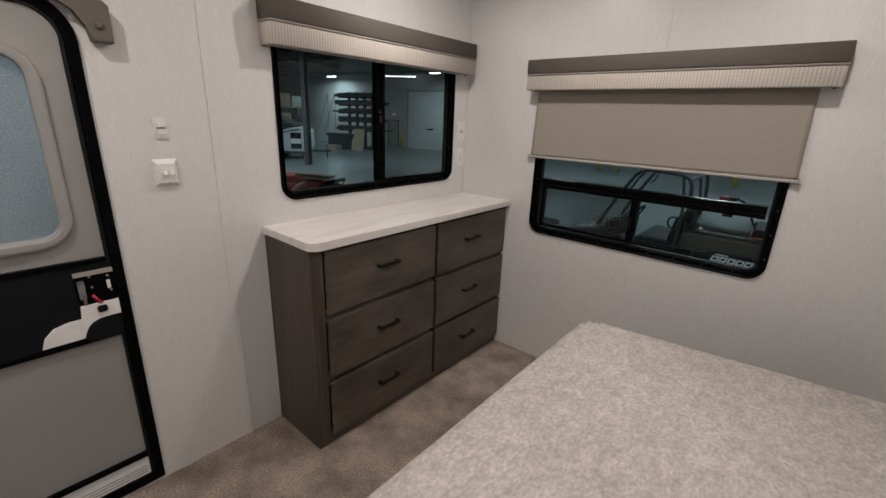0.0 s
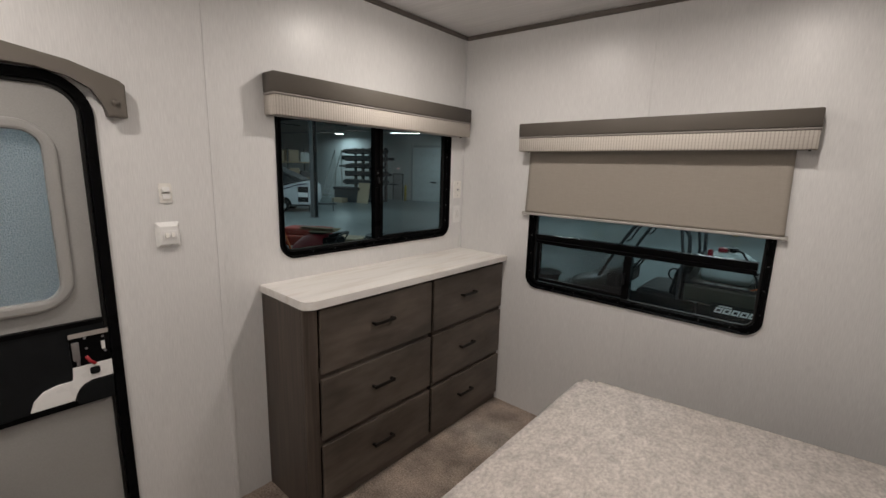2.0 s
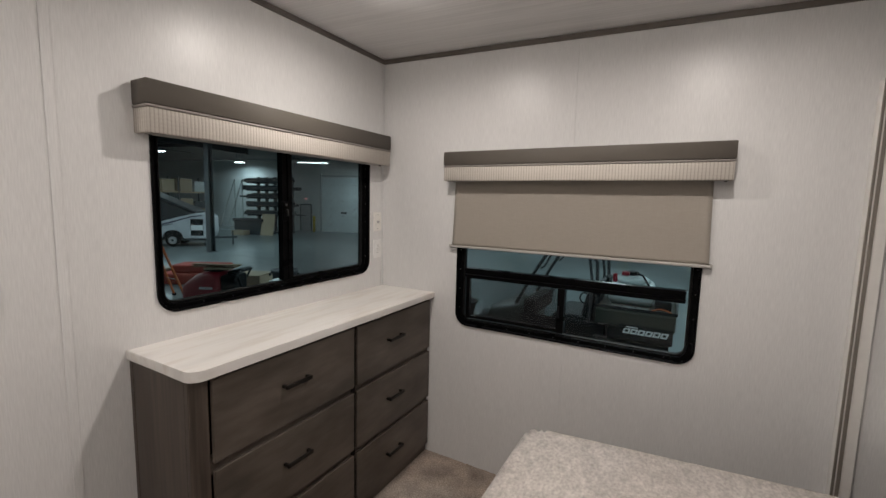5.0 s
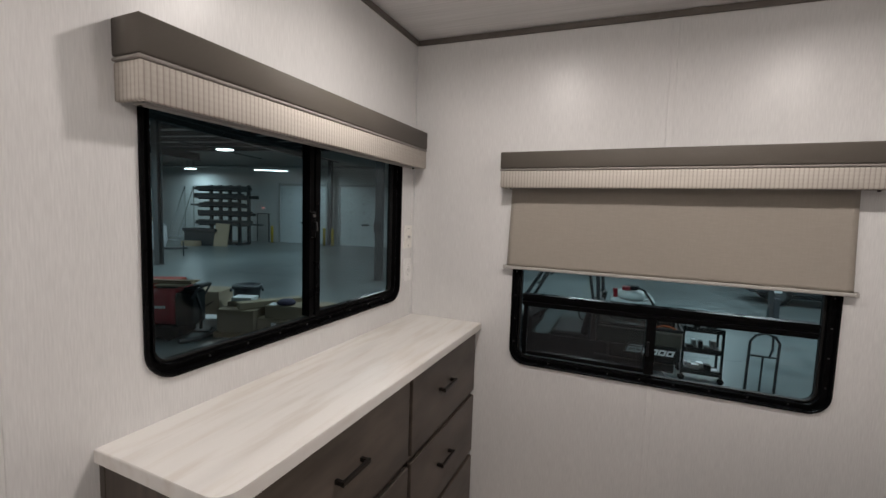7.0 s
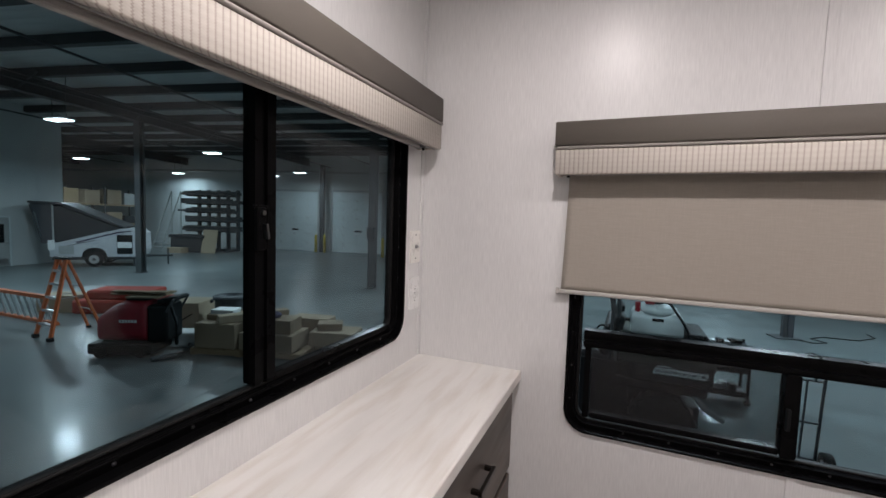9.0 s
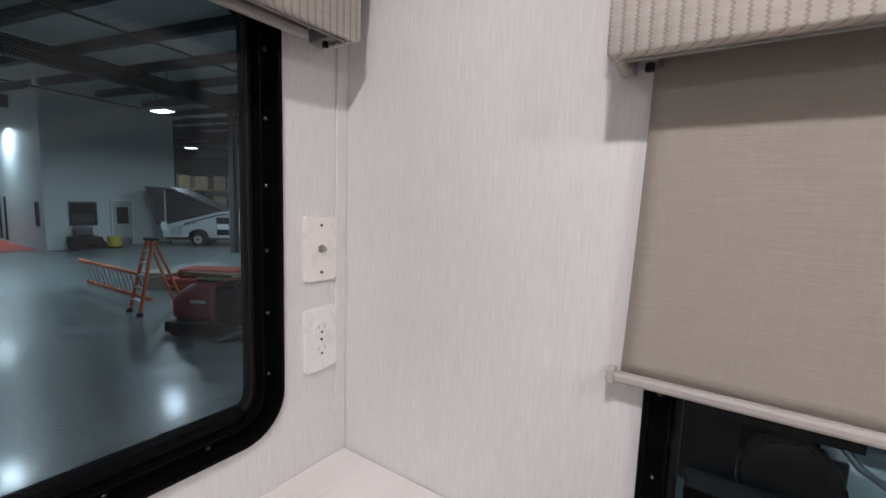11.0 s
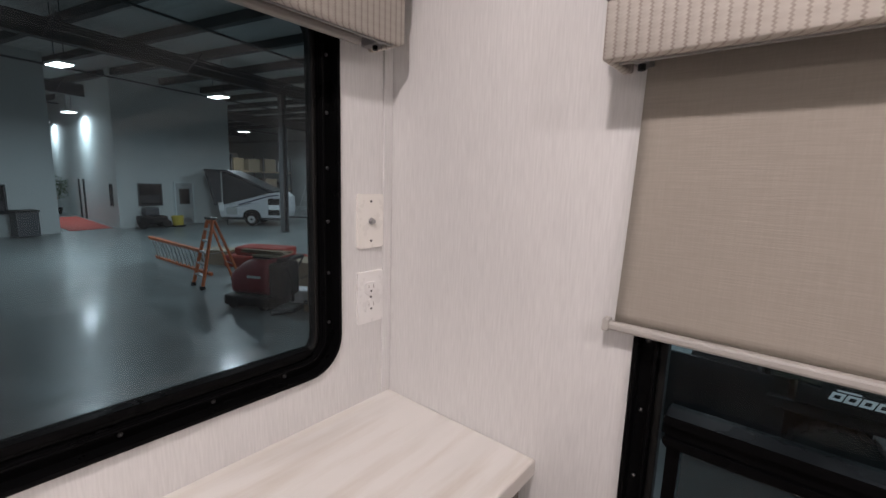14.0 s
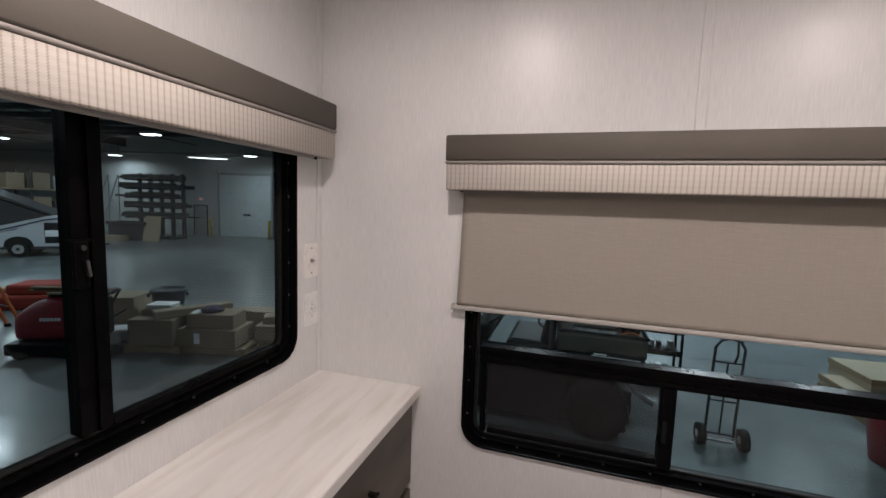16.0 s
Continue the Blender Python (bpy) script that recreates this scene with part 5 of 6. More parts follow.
# orange step ladder and the aluminium extension ladder lying behind it
def step_ladder(u, v, turn):
    l = thing("step_ladder", "orange fibreglass step ladder standing open", "ladder", m=at_hall(u, v, GROUND, turn) @ Matrix.Diagonal((1, 0.80, 0.83, 1)))
    for s in (-1, 1):
        part("front_rail", rod((s * 0.28, 0, 0.03), (s * 0.15, 0.42, 1.86), 0.046, 6), ORANGE, l)
        part("rear_rail", rod((s * 0.27, 1.10, 0.03), (s * 0.16, 0.46, 1.84), 0.036, 6), ORANGE, l)
        part("foot", box(s * 0.28 - 0.05, s * 0.28 + 0.05, -0.06, 0.06, 0.0, 0.10, 0.01), DARK_PLASTIC, l)
        part("foot", box(s * 0.27 - 0.04, s * 0.27 + 0.04, 1.05, 1.15, 0.0, 0.08, 0.01), DARK_PLASTIC, l)
        part("spreader", rod((s * 0.22, 0.22, 0.95), (s * 0.22, 0.78, 0.98), 0.010, 5), ALU, l)
    for i in range(5):
        z = 0.32 + i * 0.31
        w = 0.27 - 0.13 * z / 1.86
        part("step", box(-w, w, 0.42 * z / 1.86 - 0.04, 0.42 * z / 1.86 + 0.06, z, z + 0.05), ALU, l)
    for z in (0.6, 1.2):
        part("cross_bar", rod((-0.23, 1.10 - 0.64 * z / 1.84, z), (0.23, 1.10 - 0.64 * z / 1.84, z), 0.012, 5), ALU, l)
    part("top_cap", box(-0.2, 0.2, 0.34, 0.54, 1.86, 1.92, 0.015), DARK_PLASTIC, l, "dark top cap")
    return l


step_ladder(-8.70, 4.94, -14)
el = thing("extension_ladder", "extension ladder with orange rails lying on its side", "ladder", m=at_hall(-13.0, 6.4, GROUND, -9) @ pose(0, 0, 0, 14, 0, 0))
for z in (0.0, 0.62):
    part("rail", turned(box(0, 3.5, -0.03, 0.03, z, z + 0.08), pose(0, 0, 0)), ORANGE, el)
for i in range(14):
    part("rung", rod((0.15 + i * 0.245, 0, 0.08), (0.15 + i * 0.245, 0, 0.62), 0.024, 6), ALU, el)
rp = thing("red_tarp_pile", "red wrapped pile of goods on the floor", "pile", m=at_hall(-10.3, 6.7, GROUND, 20))
part("lower_pack", box(0, 2.1, 0, 0.9, 0, 0.34, 0.06), RED_CLOTH, rp)
part("upper_pack", box(0.3, 1.8, 0.05, 0.8, 0.345, 0.58, 0.06), RED_CLOTH, rp)
carton(-11.2, 6.6, GROUND, 15, 0.9, 0.6, 0.42, "brown carton on the hall floor", PALE_BOARD)
mw = thing("stored_machine", "dark stored machine with a seat by the office wall", "machine", m=at_hall(-20.8, 10.4, GROUND, 80))
part("body", box(-0.5, 0.6, -0.4, 0.4, 0.18, 0.55, 0.08), DARK_PLASTIC, mw)
part("seat", box(-0.3, 0.3, -0.28, 0.28, 0.56, 0.95, 0.08), GREY_PLASTIC, mw)
for x in (-0.45, 0.5):
    for y in (-0.42, 0.42):
        part("wheel", rod((x, y - 0.08, 0.2), (x, y + 0.08, 0.2), 0.2, 12), TYRE, mw)
ym = thing("yellow_bucket", "yellow mop bucket by the office wall", "bucket", m=at_hall(-20.4, 11.4))
part("bucket", lathe([(0.22, 0.08), (0.28, 0.52), (0.26, 0.52), (0.2, 0.1)], 14), YELLOW, ym)
part("base", box(-0.24, 0.24, -0.24, 0.24, 0.0, 0.08, 0.01), DARK_PLASTIC, ym)

# folding camper trailer
cp = thing("camper_trailer", "silver pop-up camper trailer with a raised dark tent", "trailer", m=at_hall(-19.65, 13.08, GROUND, 33))


def profile(pts, y0, y1, bevel=0.0):
    """A side profile of (x, z) pairs, made solid from y0 to y1."""
    k = bmesh.new()
    a = [k.verts.new((x, y0, z)) for x, z in pts]
    b = [k.verts.new((x, y1, z)) for x, z in pts]
    k.faces.new(a[::-1]), k.faces.new(b)
    for j in range(len(a)):
        k.faces.new((a[j], a[(j + 1) % len(a)], b[(j + 1) % len(a)], b[j]))
    if bevel:
        bmesh.ops.bevel(k, geom=k.edges[:], offset=bevel, segments=2, affect="EDGES", profile=0.5)
    return k


part("body", profile([(0.02, 0.42), (3.22, 0.42), (3.32, 0.70), (3.30, 1.50), (3.02, 1.72), (2.55, 1.70), (0.30, 1.06), (0.02, 0.98)], 0.0, 1.9, 0.03), SILVER, cp, "silver wedge-shaped side wall")
part("skirt", box(0.10, 3.10, 0.06, 1.84, 0.30, 0.415), DARK_STEEL, cp)
part("tent", profile([(0.16, 1.04), (2.52, 1.71), (0.36, 2.62), (0.16, 2.62)], 0.10, 1.80), MESH_DARK, cp, "dark mesh tent wall")
part("tent_end", profile([(-0.22, 1.02), (0.14, 1.04), (0.14, 2.70), (-0.62, 2.72), (-0.60, 2.50), (-0.40, 2.30)], 0.06, 1.84, 0.02), GREY_PLASTIC, cp, "grey canvas end bay")
part("tent_pole", rod((0.15, 0.04, 1.04), (0.15, 0.04, 2.68), 0.035, 6), GREY_DOOR, cp)
part("tent_pole", rod((-0.22, 0.03, 1.02), (-0.60, 0.03, 2.66), 0.035, 6), DARK_STEEL, cp)
part("roof_panel", profile([(-0.66, 2.72), (0.40, 2.70), (2.66, 1.74), (2.68, 1.80), (0.44, 2.80), (-0.66, 2.82)], -0.02, 1.92), DARK_STEEL, cp, "dark folding roof edge")
part("stripe", profile([(0.95, 1.10), (2.45, 1.56), (2.95, 1.62), (2.94, 1.57), (2.46, 1.50), (0.98, 1.04)], -0.012, -0.002), BLUE_TARP, cp, "dark blue decal stripe")
part("stripe", profile([(0.60, 0.92), (1.60, 1.18), (1.62, 1.15), (0.62, 0.90)], -0.012, -0.002), DARK_STEEL, cp, "thin dark decal stripe")
part("window", box(2.42, 3.00, -0.02, 0.0, 0.56, 1.42, 0.02), DARK_GLASS, cp)
part("vent", box(2.44, 2.98, -0.035, -0.021, 0.84, 1.10, 0.01), WHITE_PAINT, cp, "white vent")
hatch = part("hatch", box(0.34, 0.88, -0.02, 0.0, 0.55, 0.92, 0.01), GREY_DOOR, cp, "grey storage hatch")
part("latch", box(0.56, 0.64, -0.035, -0.021, 0.86, 0.89, 0.004), STEEL, hatch)
part("water_panel", box(-0.02, 0.22, -0.03, -0.004, 0.74, 1.16, 0.01), WHITE_PAINT, cp, "white panel")
part("wheel_arch", profile([(1.14, 0.42), (1.20, 0.66), (1.36, 0.80), (1.60, 0.85), (1.84, 0.80), (2.00, 0.66), (2.06, 0.42)], -0.05, 0.10), DARK_PLASTIC, cp, "black wheel arch")
for y in (-0.09, 1.72):
    wh = part("wheel", rod((1.6, y, 0.33), (1.6, y + 0.22, 0.33), 0.33, 22), TYRE, cp)
    part("rim", rod((1.6, y - 0.012, 0.33), (1.6, y + 0.1, 0.33), 0.19, 18), ALU, wh, "bright wheel rim")
    part("hub", rod((1.6, y - 0.03, 0.33), (1.6, y, 0.33), 0.06, 10), DARK_STEEL, wh)
part("drawbar", rod((3.2, 0.95, 0.40), (4.4, 0.95, 0.42), 0.05, 6), DARK_STEEL, cp)
part("jack", rod((4.2, 0.95, 0.0), (4.2, 0.95, 0.75), 0.035, 6), DARK_STEEL, cp)
for x in (0.3, 3.0):
    part("leg", rod((x, 0.2, 0.0), (x, 0.2, 0.42), 0.03, 6), DARK_STEEL, cp)

# ---- the utility vehicle outside the north window ----
utv = thing("utility_vehicle", "olive open utility vehicle with a cargo bed and roll cage", "utility vehicle", (0.3, 4.5, GROUND))
N, F = 3.74, 5.05


def tyre_wheel(x, y, r, w):
    t = part("wheel", turned(lathe([(r * 0.55, -w / 2), (r * 0.9, -w / 2), (r, -w * 0.33), (r, w * 0.33), (r * 0.9, w / 2), (r * 0.55, w / 2)], 28), pose(x, y, GROUND + r, 90, 0, 0)), TYRE, utv, "knobbly black tyre", True)
    for i in range(18):
        a = 2 * math.pi * i / 18
        part("tread_block", turned(box(-0.028, 0.028, -w * 0.42, w * 0.42, r - 0.004, r + 0.012), pose(x, y, GROUND + r, 0, math.degrees(a), 0)), TYRE, t)
    part("rim", turned(lathe([(0.02, -w * 0.30), (r * 0.5, -w * 0.34), (r * 0.56, -w * 0.48), (r * 0.58, w * 0.4)], 20), pose(x, y, GROUND + r, 90, 0, 180)), DARK_STEEL, t, "dark steel rim", True)
    for i in range(5):
        a = 2 * math.pi * i / 5
        part("lug", rod((x + 0.05 * math.cos(a), y - w * 0.36, GROUND + r + 0.05 * math.sin(a)), (x + 0.05 * math.cos(a), y - w * 0.28, GROUND + r + 0.05 * math.sin(a)), 0.010, 6), STEEL, t)


for x in (-0.70, 1.20):
    for y in (N + 0.12, F - 0.12):
        tyre_wheel(x, y, 0.345, 0.25)
part("chassis", box(-0.98, 1.60, N + 0.30, F - 0.30, -0.78, -0.52, 0.02), DARK_STEEL, utv)
part("cargo_bed", box(0.72, 1.68, N, F, -0.02, 0.19, 0.02), OLIVE, utv, "olive cargo bed")
part("bed_skirt", box(0.88, 1.66, N + 0.008, F - 0.008, -0.20, -0.022, 0.02), DARK_PLASTIC, utv, "black lower bed panel")
part("bed_rail", tube([(0.72, N + 0.03, 0.21), (1.68, N + 0.03, 0.21), (1.68, F - 0.03, 0.21), (0.72, F - 0.03, 0.21)], 0.022, 8), DARK_PLASTIC, utv)
for i in range(6):
    x = 1.075 + i * 0.088
    kk = bmesh.new()
    for da, db, ea, eb in ((0.0, 0.078, 0.0, 0.018), (0.0, 0.078, 0.050, 0.068), (0.0, 0.020, 0.018, 0.050), (0.058, 0.078, 0.018, 0.050)):
        q = [(x + da + 0.35 * ea, ea), (x + db + 0.35 * ea, ea), (x + db + 0.35 * eb, eb), (x + da + 0.35 * eb, eb)]
        kk.faces.new([kk.verts.new((a, N - 0.004, -0.100 + b)) for a, b in q])
    g = bmesh.ops.extrude_face_region(kk, geom=kk.faces[:])
    bmesh.ops.translate(kk, verts=[v for v in g["geom"] if isinstance(v, bmesh.types.BMVert)], vec=(0, 0.003, 0))
    part("decal_block", kk, DECAL, utv, "white decal block")
part("decal_bar", box(1.12, 1.26, N - 0.004, N - 0.001, -0.020, -0.006), DECAL, utv, "thin white decal bar")
part("decal_field", box(1.03, 1.66, N - 0.0008, N + 0.02, -0.13, 0.02), DARK_PLASTIC, utv, "black decal field")
part("rear_fender", prism([(0.70, N + 0.05), (1.62, N + 0.05), (1.62, N + 0.30), (0.70, N + 0.30)], -0.32, -0.21, 0.02), DARK_PLASTIC, utv)
for x0, x1 in ((1.50, 1.70),):
    part("hitch_spring", tube([(1.45, N + 0.1, -0.25), (1.60, N + 0.05, -0.42), (1.78, N + 0.02, -0.52)], 0.03, 8), STEEL, utv)
k = bmesh.new()
rows = []
for i in range(9):
    s = i / 8
    x = -1.02 + 0.74 * s
    half, crown = 0.34 + 0.20 * math.sin(s * math.pi / 2), -0.14 + 0.24 * math.sin(s * math.pi / 2)
    rows.append([k.verts.new((x, 4.395 + half * math.sin(a), -0.34 + (crown + 0.34) * math.cos(a) ** 0.6 if math.cos(a) > 0 else -0.34)) for a in [radians(-90 + 15 * j) for j in range(13)]])
for ra, rb_ in zip(rows, rows[1:]):
    for j in range(12):
        k.faces.new((ra[j], ra[j + 1], rb_[j + 1], rb_[j]))
k.faces.new(rows[0]), k.faces.new(rows[-1])
part("hood", k, OLIVE, utv, "olive rounded hood", True)
# reaches down to -0.93 in place of the shade under the vehicle
part("side_panel", box(-0.36, 0.84, N + 0.10, N + 0.14, -0.93, -0.06, 0.01), DARK_PLASTIC, utv, "black side panel, drawn down to stand in for shade under the vehicle")
part("wheel_liner", box(0.66, 1.40, N + 0.262, F - 0.262, -0.74, -0.205, 0.01), DARK_PLASTIC, utv, "black wheel housing")
part("dash", box(-0.34, -0.14, N + 0.16, F - 0.16, -0.1, 0.14, 0.05), TYRE, utv)
part("grab_loop", turned(tube([(0.065 * math.cos(2 * math.pi * i / 14), 0, 0.075 * math.sin(2 * math.pi * i / 14)) for i in range(15)], 0.012, 6), pose(0.53, 4.0, 0.24, 0, 0, 0)), DARK_PLASTIC, utv, "black hand loop")
part("bumper", tube([(-1.0, N + 0.25, -0.45), (-1.13, N + 0.4, -0.3), (-1.15, 4.4, -0.26), (-1.13, F - 0.4, -0.3), (-1.0, F - 0.25, -0.45)], 0.03, 8), DARK_STEEL, utv)
for y in (N + 0.32, F - 0.32):
    part("headlight", turned(lathe([(0.001, 0.05), (0.06, 0.045), (0.09, 0.0), (0.09, -0.04)], 16), pose(-1.0, y, -0.20, 0, -80, 0)), CLEAR_WRAP, utv, "clear headlight", True)
for y in (N + 0.02, F - 0.26):
    part("front_fender", prism([(-1.06, y), (-0.34, y), (-0.34, y + 0.24), (-1.06, y + 0.24)], -0.34, -0.24, 0.03), DARK_PLASTIC, utv)
part("floor_pan", box(-0.40, 0.72, N + 0.12, F - 0.12, -0.56, -0.48, 0.01), DARK_PLASTIC, utv)
part("seat", box(0.08, 0.66, N + 0.15, F - 0.15, -0.30, -0.01, 0.07), DARK_PLASTIC, utv, "black bench seat")
part("seat_back", turned(box(-0.07, 0.08, N + 0.15, F - 0.15, 0, 0.40, 0.06), pose(0.56, 0, -0.04, 0, 12, 0)), DARK_PLASTIC, utv, "black seat back")
for y in (4.0, 4.75):
    part("headrest", turned(box(-0.05, 0.06, y - 0.16, y + 0.16, 0.40, 0.62, 0.05), pose(0.60, 0, -0.12, 0, 12, 0)), DARK_PLASTIC, utv)
ww = part("steering_wheel", turned(tube([(0.17 * math.cos(2 * math.pi * i / 18), 0.17 * math.sin(2 * math.pi * i / 18), 0) for i in range(19)], 0.014, 6), pose(0.03, 4.05, 0.26, 0, -58, 0)), DARK_PLASTIC, utv)
part("column", rod((0.03, 4.05, 0.26), (-0.2, 4.05, 0.10), 0.022, 6), DARK_PLASTIC, ww)
for y in (N + 0.13, F - 0.13):
    part("cage_bar", tube([(-0.44, y, 0.06), (-0.20, y, 0.52), (-0.02, y, 0.82), (0.05, y, 0.89), (0.15, y, 0.92), (0.55, y, 0.90), (0.64, y, 0.86), (0.69, y, 0.78), (0.71, y, 0.44), (0.74, y, -0.3)], 0.025, 8), DARK_STEEL, utv, "black roll cage tube", True)
    part("cage_brace", tube([(0.10, y, 0.88), (0.03, y + 0.03, 0.80), (-0.04, y + 0.03, 0.66), (-0.09, y, 0.62)], 0.014, 6), DARK_STEEL, utv)
    part("cage_post", tube([(0.62, y, -0.3), (0.64, y, 0.5), (0.58, y, 0.88)], 0.020, 8), DARK_STEEL, utv)
for x, z in ((0.10, 0.905), (0.66, 0.84), (0.70, 0.45)):
    part("cage_cross", rod((x, N + 0.13, z), (x, F - 0.13, z), 0.024, 8), DARK_STEEL, utv)
part("grab_handle", rod((0.92, N + 0.35, 0.22), (0.90, N + 0.35, 0.62), 0.03, 8), RED_PAINT, utv, "red upright handle")

tk = thing("spray_tank", "white plastic spray tank with a black cap and hose", "tank", (1.10, 4.25, 0.20))
part("tank", prism([(0.84, 4.02), (1.39, 4.02), (1.39, 4.50), (0.84, 4.50)], 0.20, 0.52, 0.09), TANK, tk, "translucent white tank", True)
part("shoulder", lathe([(0.24, 0.0), (0.22, 0.06), (0.15, 0.10), (0.10, 0.115)], 20, m=pose(1.11, 4.25, 0.495)), TANK, tk, "", True)
part("cap", lathe([(0.09, 0.0), (0.09, 0.05), (0.02, 0.06)], 16, m=pose(1.10, 4.22, 0.605)), DARK_PLASTIC, tk, "black filler cap")
part("pump", box(0.98, 1.08, 4.1, 4.2, 0.60, 0.655, 0.01), RED_PAINT, tk)
part("hose", tube([(1.12, 4.2, 0.65), (1.25, 4.1, 0.62), (1.37, 4.02, 0.45), (1.46, 3.98, 0.28), (1.55, 4.0, 0.22)], 0.014, 6), DARK_PLASTIC, tk, "black hose")
part("badge", box(1.06, 1.18, 4.012, 4.018, 0.42, 0.455), DARK_PLASTIC, tk)
gl = thing("cargo_goods", "dark goods and an orange cord in the cargo bed", "goods", (1.5, 4.3, 0.2))
part("case", box(1.42, 1.62, 3.95, 4.6, 0.195, 0.33, 0.02), DARK_PLASTIC, gl)
part("cord", tube([(1.40, 3.86, 0.215), (1.48, 3.84, 0.25), (1.55, 3.86, 0.24), (1.62, 3.85, 0.215)], 0.009, 5), ORANGE, gl, "orange cord")
part("board", box(0.90, 1.36, 3.80, 3.95, 0.195, 0.215), CLEAR_WRAP, gl)
yb = thing("yellow_canister", "yellow canister behind the vehicle's seat", "canister", (0.26, 3.98, -0.10))
part("canister", box(0.22, 0.29, 3.93, 4.01, -0.098, -0.03, 0.025), YELLOW, yb)

# service cart, hand truck, crates, red bin, rubber tub
ct = thing("service_cart", "black three-shelf service cart loaded with small parts", "cart", (2.22, 6.1, GROUND))
for z in (-0.93, -0.58, -0.24):
    part("shelf", box(1.93, 2.50, 5.85, 6.30, z, z + 0.03), DARK_PLASTIC, ct)
    part("lip", box(1.93, 2.50, 5.84, 5.85, z, z + 0.08), DARK_PLASTIC, ct)
for x in (1.94, 2.49):
    for y in (5.86, 6.29):
        part("post", box(x - 0.018, x + 0.018, y - 0.018, y + 0.018, -0.95, -0.16), DARK_PLASTIC, ct)
        part("caster", rod((x, y - 0.02, GROUND + 0.05), (x, y + 0.02, GROUND + 0.05), 0.05, 10), TYRE, ct)
rnd = random.Random(12)
for z in (-0.90, -0.55, -0.21):
    for i in range(5):
        x, y = 2.0 + i * 0.09, rnd.uniform(5.93, 6.15)
        part("parts_bag", box(x, x + rnd.uniform(0.06, 0.12), y, y + 0.12, z, z + rnd.uniform(0.03, 0.12), 0.012), rnd.choice((CLEAR_WRAP, DARK_PLASTIC, ALU)), ct)
ht = thing("hand_truck", "black tubular hand truck with rubber wheels", "hand truck", (2.58, 4.2, GROUND))
LX, RX = 2.435, 2.725
part("frame_tube", tube([(LX, 4.22, -0.99), (LX, 4.16, -0.2), (LX, 4.12, 0.13), (LX + 0.05, 4.11, 0.21), (2.58, 4.11, 0.245), (RX - 0.05, 4.11, 0.21), (RX, 4.12, 0.13), (RX, 4.16, -0.2), (RX, 4.22, -0.99)], 0.016, 8), DARK_STEEL, ht, "bent black tube frame", True)
for z in (-0.05, -0.52, -0.93):
    part("cross_tube", rod((LX, 4.145 - 0.07 * z, z), (RX, 4.145 - 0.07 * z, z), 0.013, 8), DARK_STEEL, ht)
part("centre_bar", rod((2.58, 4.21, -0.95), (2.58, 4.15, -0.05), 0.011, 8), DARK_STEEL, ht)
part("handle_grip", tube([(2.64, 4.15, -0.06), (2.66, 4.12, 0.05), (2.65, 4.11, 0.22)], 0.013, 8), DARK_STEEL, ht)
part("toe_plate", box(LX - 0.02, RX + 0.02, 4.25, 4.42, GROUND + 0.005, GROUND + 0.015), DARK_STEEL, ht)
for x in (LX - 0.07, RX + 0.07):
    w = part("wheel", turned(lathe([(0.05, -0.035), (0.12, -0.04), (0.125, 0.0), (0.12, 0.04), (0.05, 0.035)], 18), pose(x, 4.13, GROUND + 0.125, 0, 90, 0)), TYRE, ht, "", True)
    part("hub", rod((x - 0.04, 4.13, GROUND + 0.125), (x + 0.04, 4.13, GROUND + 0.125), 0.045, 10), STEEL, w)
part("axle", rod((LX - 0.07, 4.13, GROUND + 0.125), (RX + 0.07, 4.13, GROUND + 0.125), 0.010, 6), STEEL, ht)


def crate(u, v, turn, w, d, h):
    c = thing("wooden_crate", "pale plywood crate on the hall floor", "crate", m=at_hall(u, v, GROUND, turn), group="crates by the wall")
    part("box", box(0, w, 0, d, 0.08, h, 0.006), PALE_BOARD, c)
    for x in (0, w - 0.1):
        part("skid", box(x, x + 0.1, 0, d, 0, 0.0795), PALLET_WOOD, c)
    for z in (0.10, h - 0.08):
        part("batten", box(-0.02, w + 0.02, -0.021, -0.001, z, z + 0.08), PALLET_WOOD, c)
        part("batten", box(-0.021, -0.001, 0, d, z, z + 0.08), PALLET_WOOD, c)
    return c


crate(5.52, 3.75, -8, 1.0, 1.6, 0.32)
crate(5.92, 4.7, -8, 1.0, 0.9, 0.50)
rb = thing("red_bin", "red rounded bin standing on the hall floor", "bin", (4.35, 4.45, GROUND))
part("bin", lathe([(0.22, 0.0), (0.30, 0.62), (0.31, 0.66), (0.28, 0.66), (0.20, 0.05), (0.01, 0.05)], 20, m=pose(4.35, 4.45, GROUND)), RED_PAINT, rb, "", True)
ps = thing("jack_stand", "dark post stand with a pale clamp in the hall", "stand", m=at_hall(6.6, 9.9))
part("post", box(-0.05, 0.05, -0.05, 0.05, 0.03, 1.0), DARK_STEEL, ps)
part("sleeve", box(0.06, 0.18, -0.06, 0.06, 0.03, 0.72), GREY_PLASTIC, ps)
part("base", box(-0.25, 0.3, -0.22, 0.22, 0, 0.03), DARK_STEEL, ps)
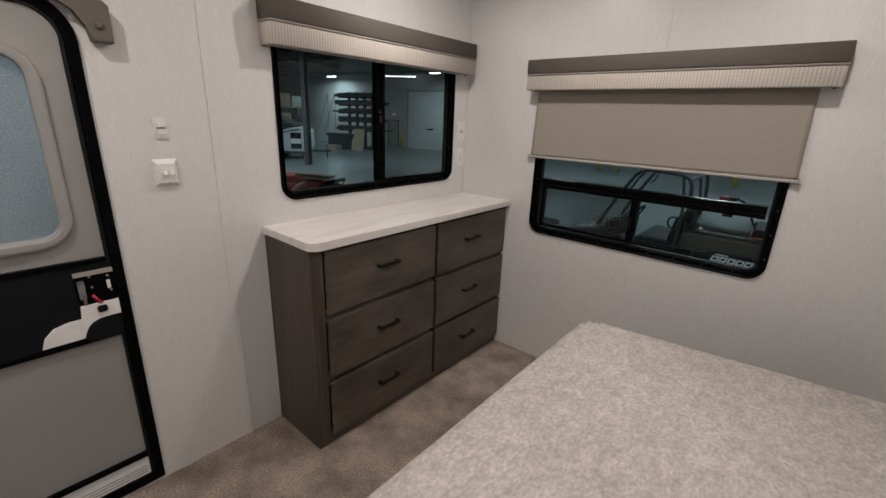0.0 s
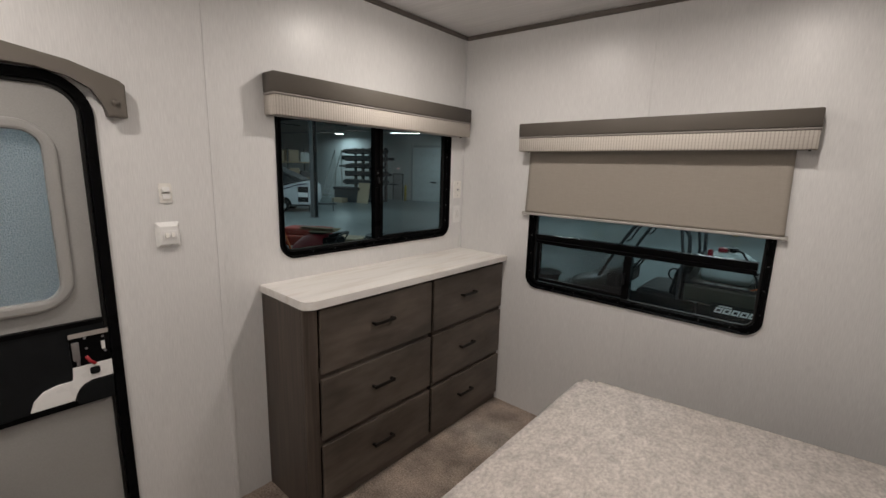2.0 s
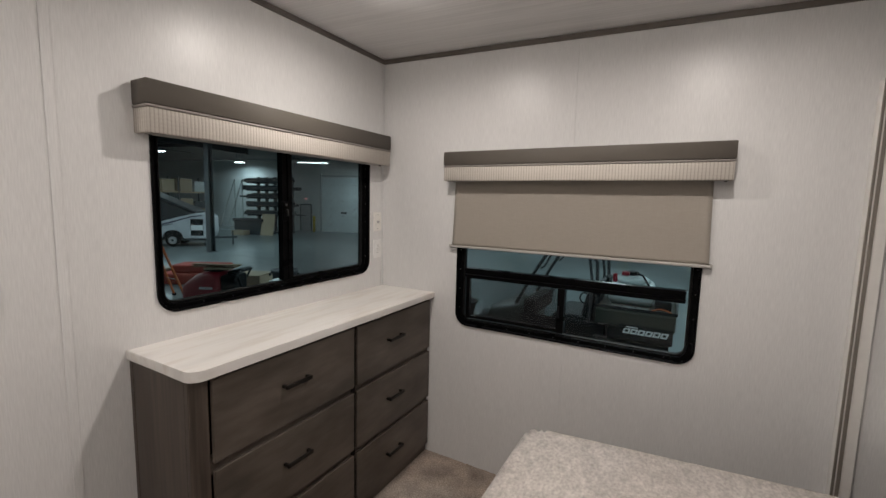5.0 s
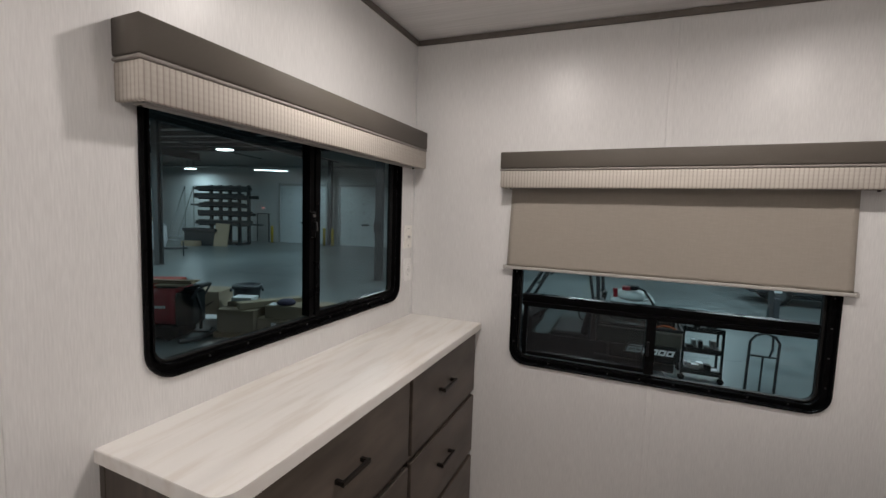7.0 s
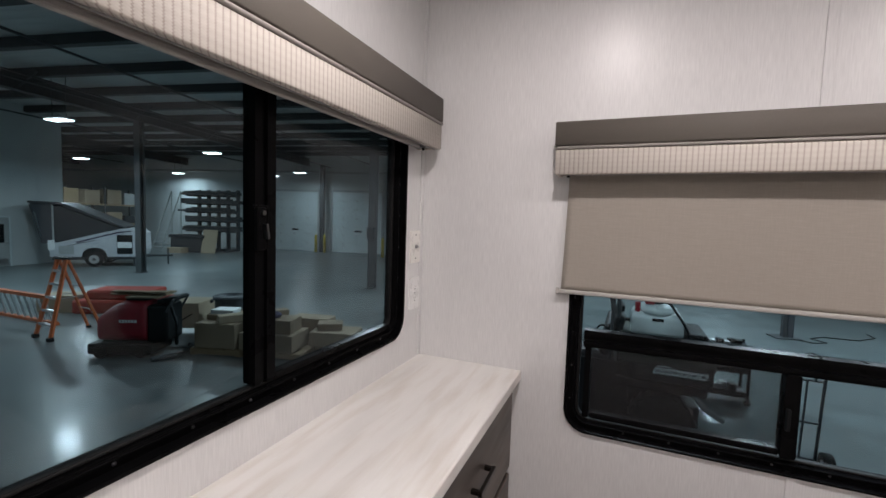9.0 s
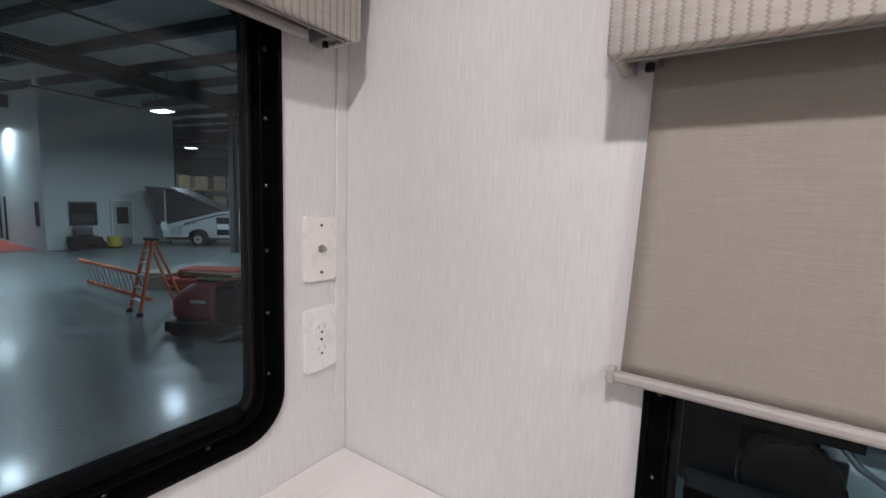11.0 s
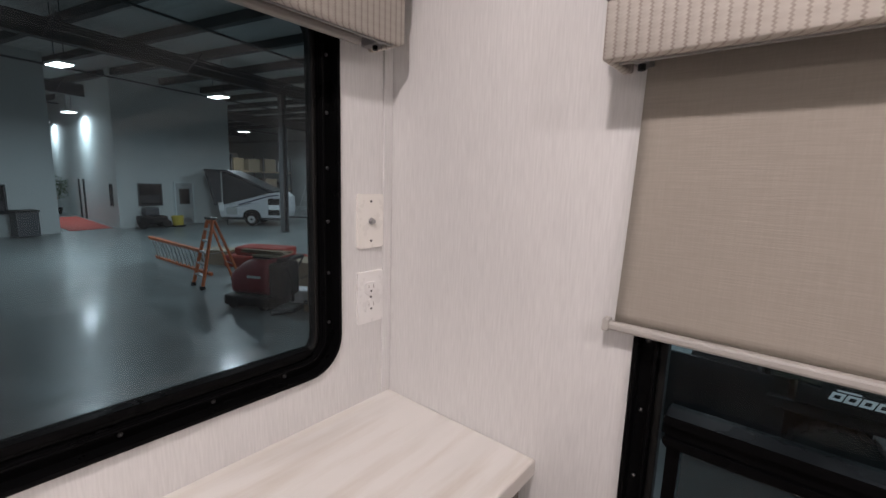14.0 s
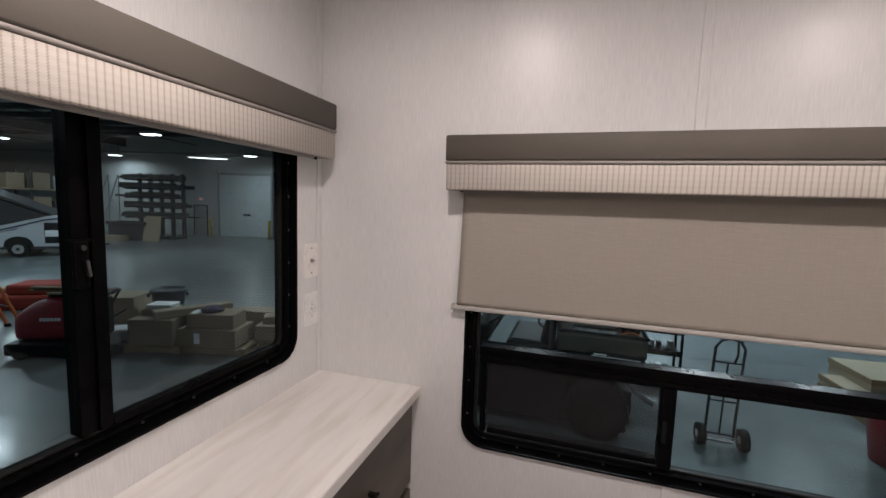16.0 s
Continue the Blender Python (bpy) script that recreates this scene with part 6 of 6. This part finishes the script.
part("clamp", box(0.02, 0.2, -0.07, 0.05, 0.86, 0.93, 0.01), WHITE_PAINT, ps, "pale clamp")
lt = thing("rubber_tub", "black rubber tub standing on the hall floor", "tub", m=at_hall(-1.25, 6.98))
part("shell", lathe([(0.26, 0.0), (0.33, 0.30), (0.335, 0.32), (0.31, 0.32), (0.25, 0.04), (0.01, 0.04)], 26), TYRE, lt, "", True)
part("rim", lathe([(0.335, 0.30), (0.365, 0.305), (0.365, 0.33), (0.335, 0.335), (0.325, 0.325)], 26), TYRE, lt, "rolled rim", True)

# dark vehicle parked further back, and the cable of the post stand
pv = thing("parked_vehicle", "dark parked vehicle with black tyres on the hall floor", "vehicle", m=at_hall(7.6, 13.2, GROUND, -14))
part("body", profile([(0.0, 0.36), (4.2, 0.34), (4.35, 0.62), (4.30, 1.00), (3.2, 1.10), (2.5, 1.62), (0.9, 1.66), (0.1, 1.12), (-0.08, 0.72)], 0.0, 1.75, 0.06), DARK_STEEL, pv, "dark painted body")
part("sill", box(0.35, 3.95, -0.02, 1.77, 0.26, 0.345, 0.02), DARK_PLASTIC, pv, "black lower sill")
part("side_window", profile([(0.98, 1.14), (2.92, 1.12), (2.44, 1.54), (1.02, 1.57)], -0.008, 0.0), DARK_GLASS, pv)
for x in (0.78, 3.42):
    for y in (-0.03, 1.56):
        wh = part("wheel", rod((x, y, 0.33), (x, y + 0.22, 0.33), 0.33, 22), TYRE, pv)
        part("rim", rod((x, y - 0.008, 0.33), (x, y + 0.05, 0.33), 0.19, 16), COLUMN_PAINT, wh)
part("headlight", box(4.30, 4.36, 0.10, 0.45, 0.66, 0.84, 0.02), CLEAR_WRAP, pv)
solo("floor_cable", tube([(6.75, 9.75, 0.012), (7.0, 9.5, 0.012), (7.35, 9.62, 0.012), (7.2, 9.95, 0.012), (7.6, 10.2, 0.012), (8.3, 10.1, 0.012), (8.9, 10.5, 0.012), (9.0, 10.9, 0.012)], 0.012, 6), DARK_PLASTIC, "thin black cable lying in loops on the floor", "cable", m=at_hall(0, 0))
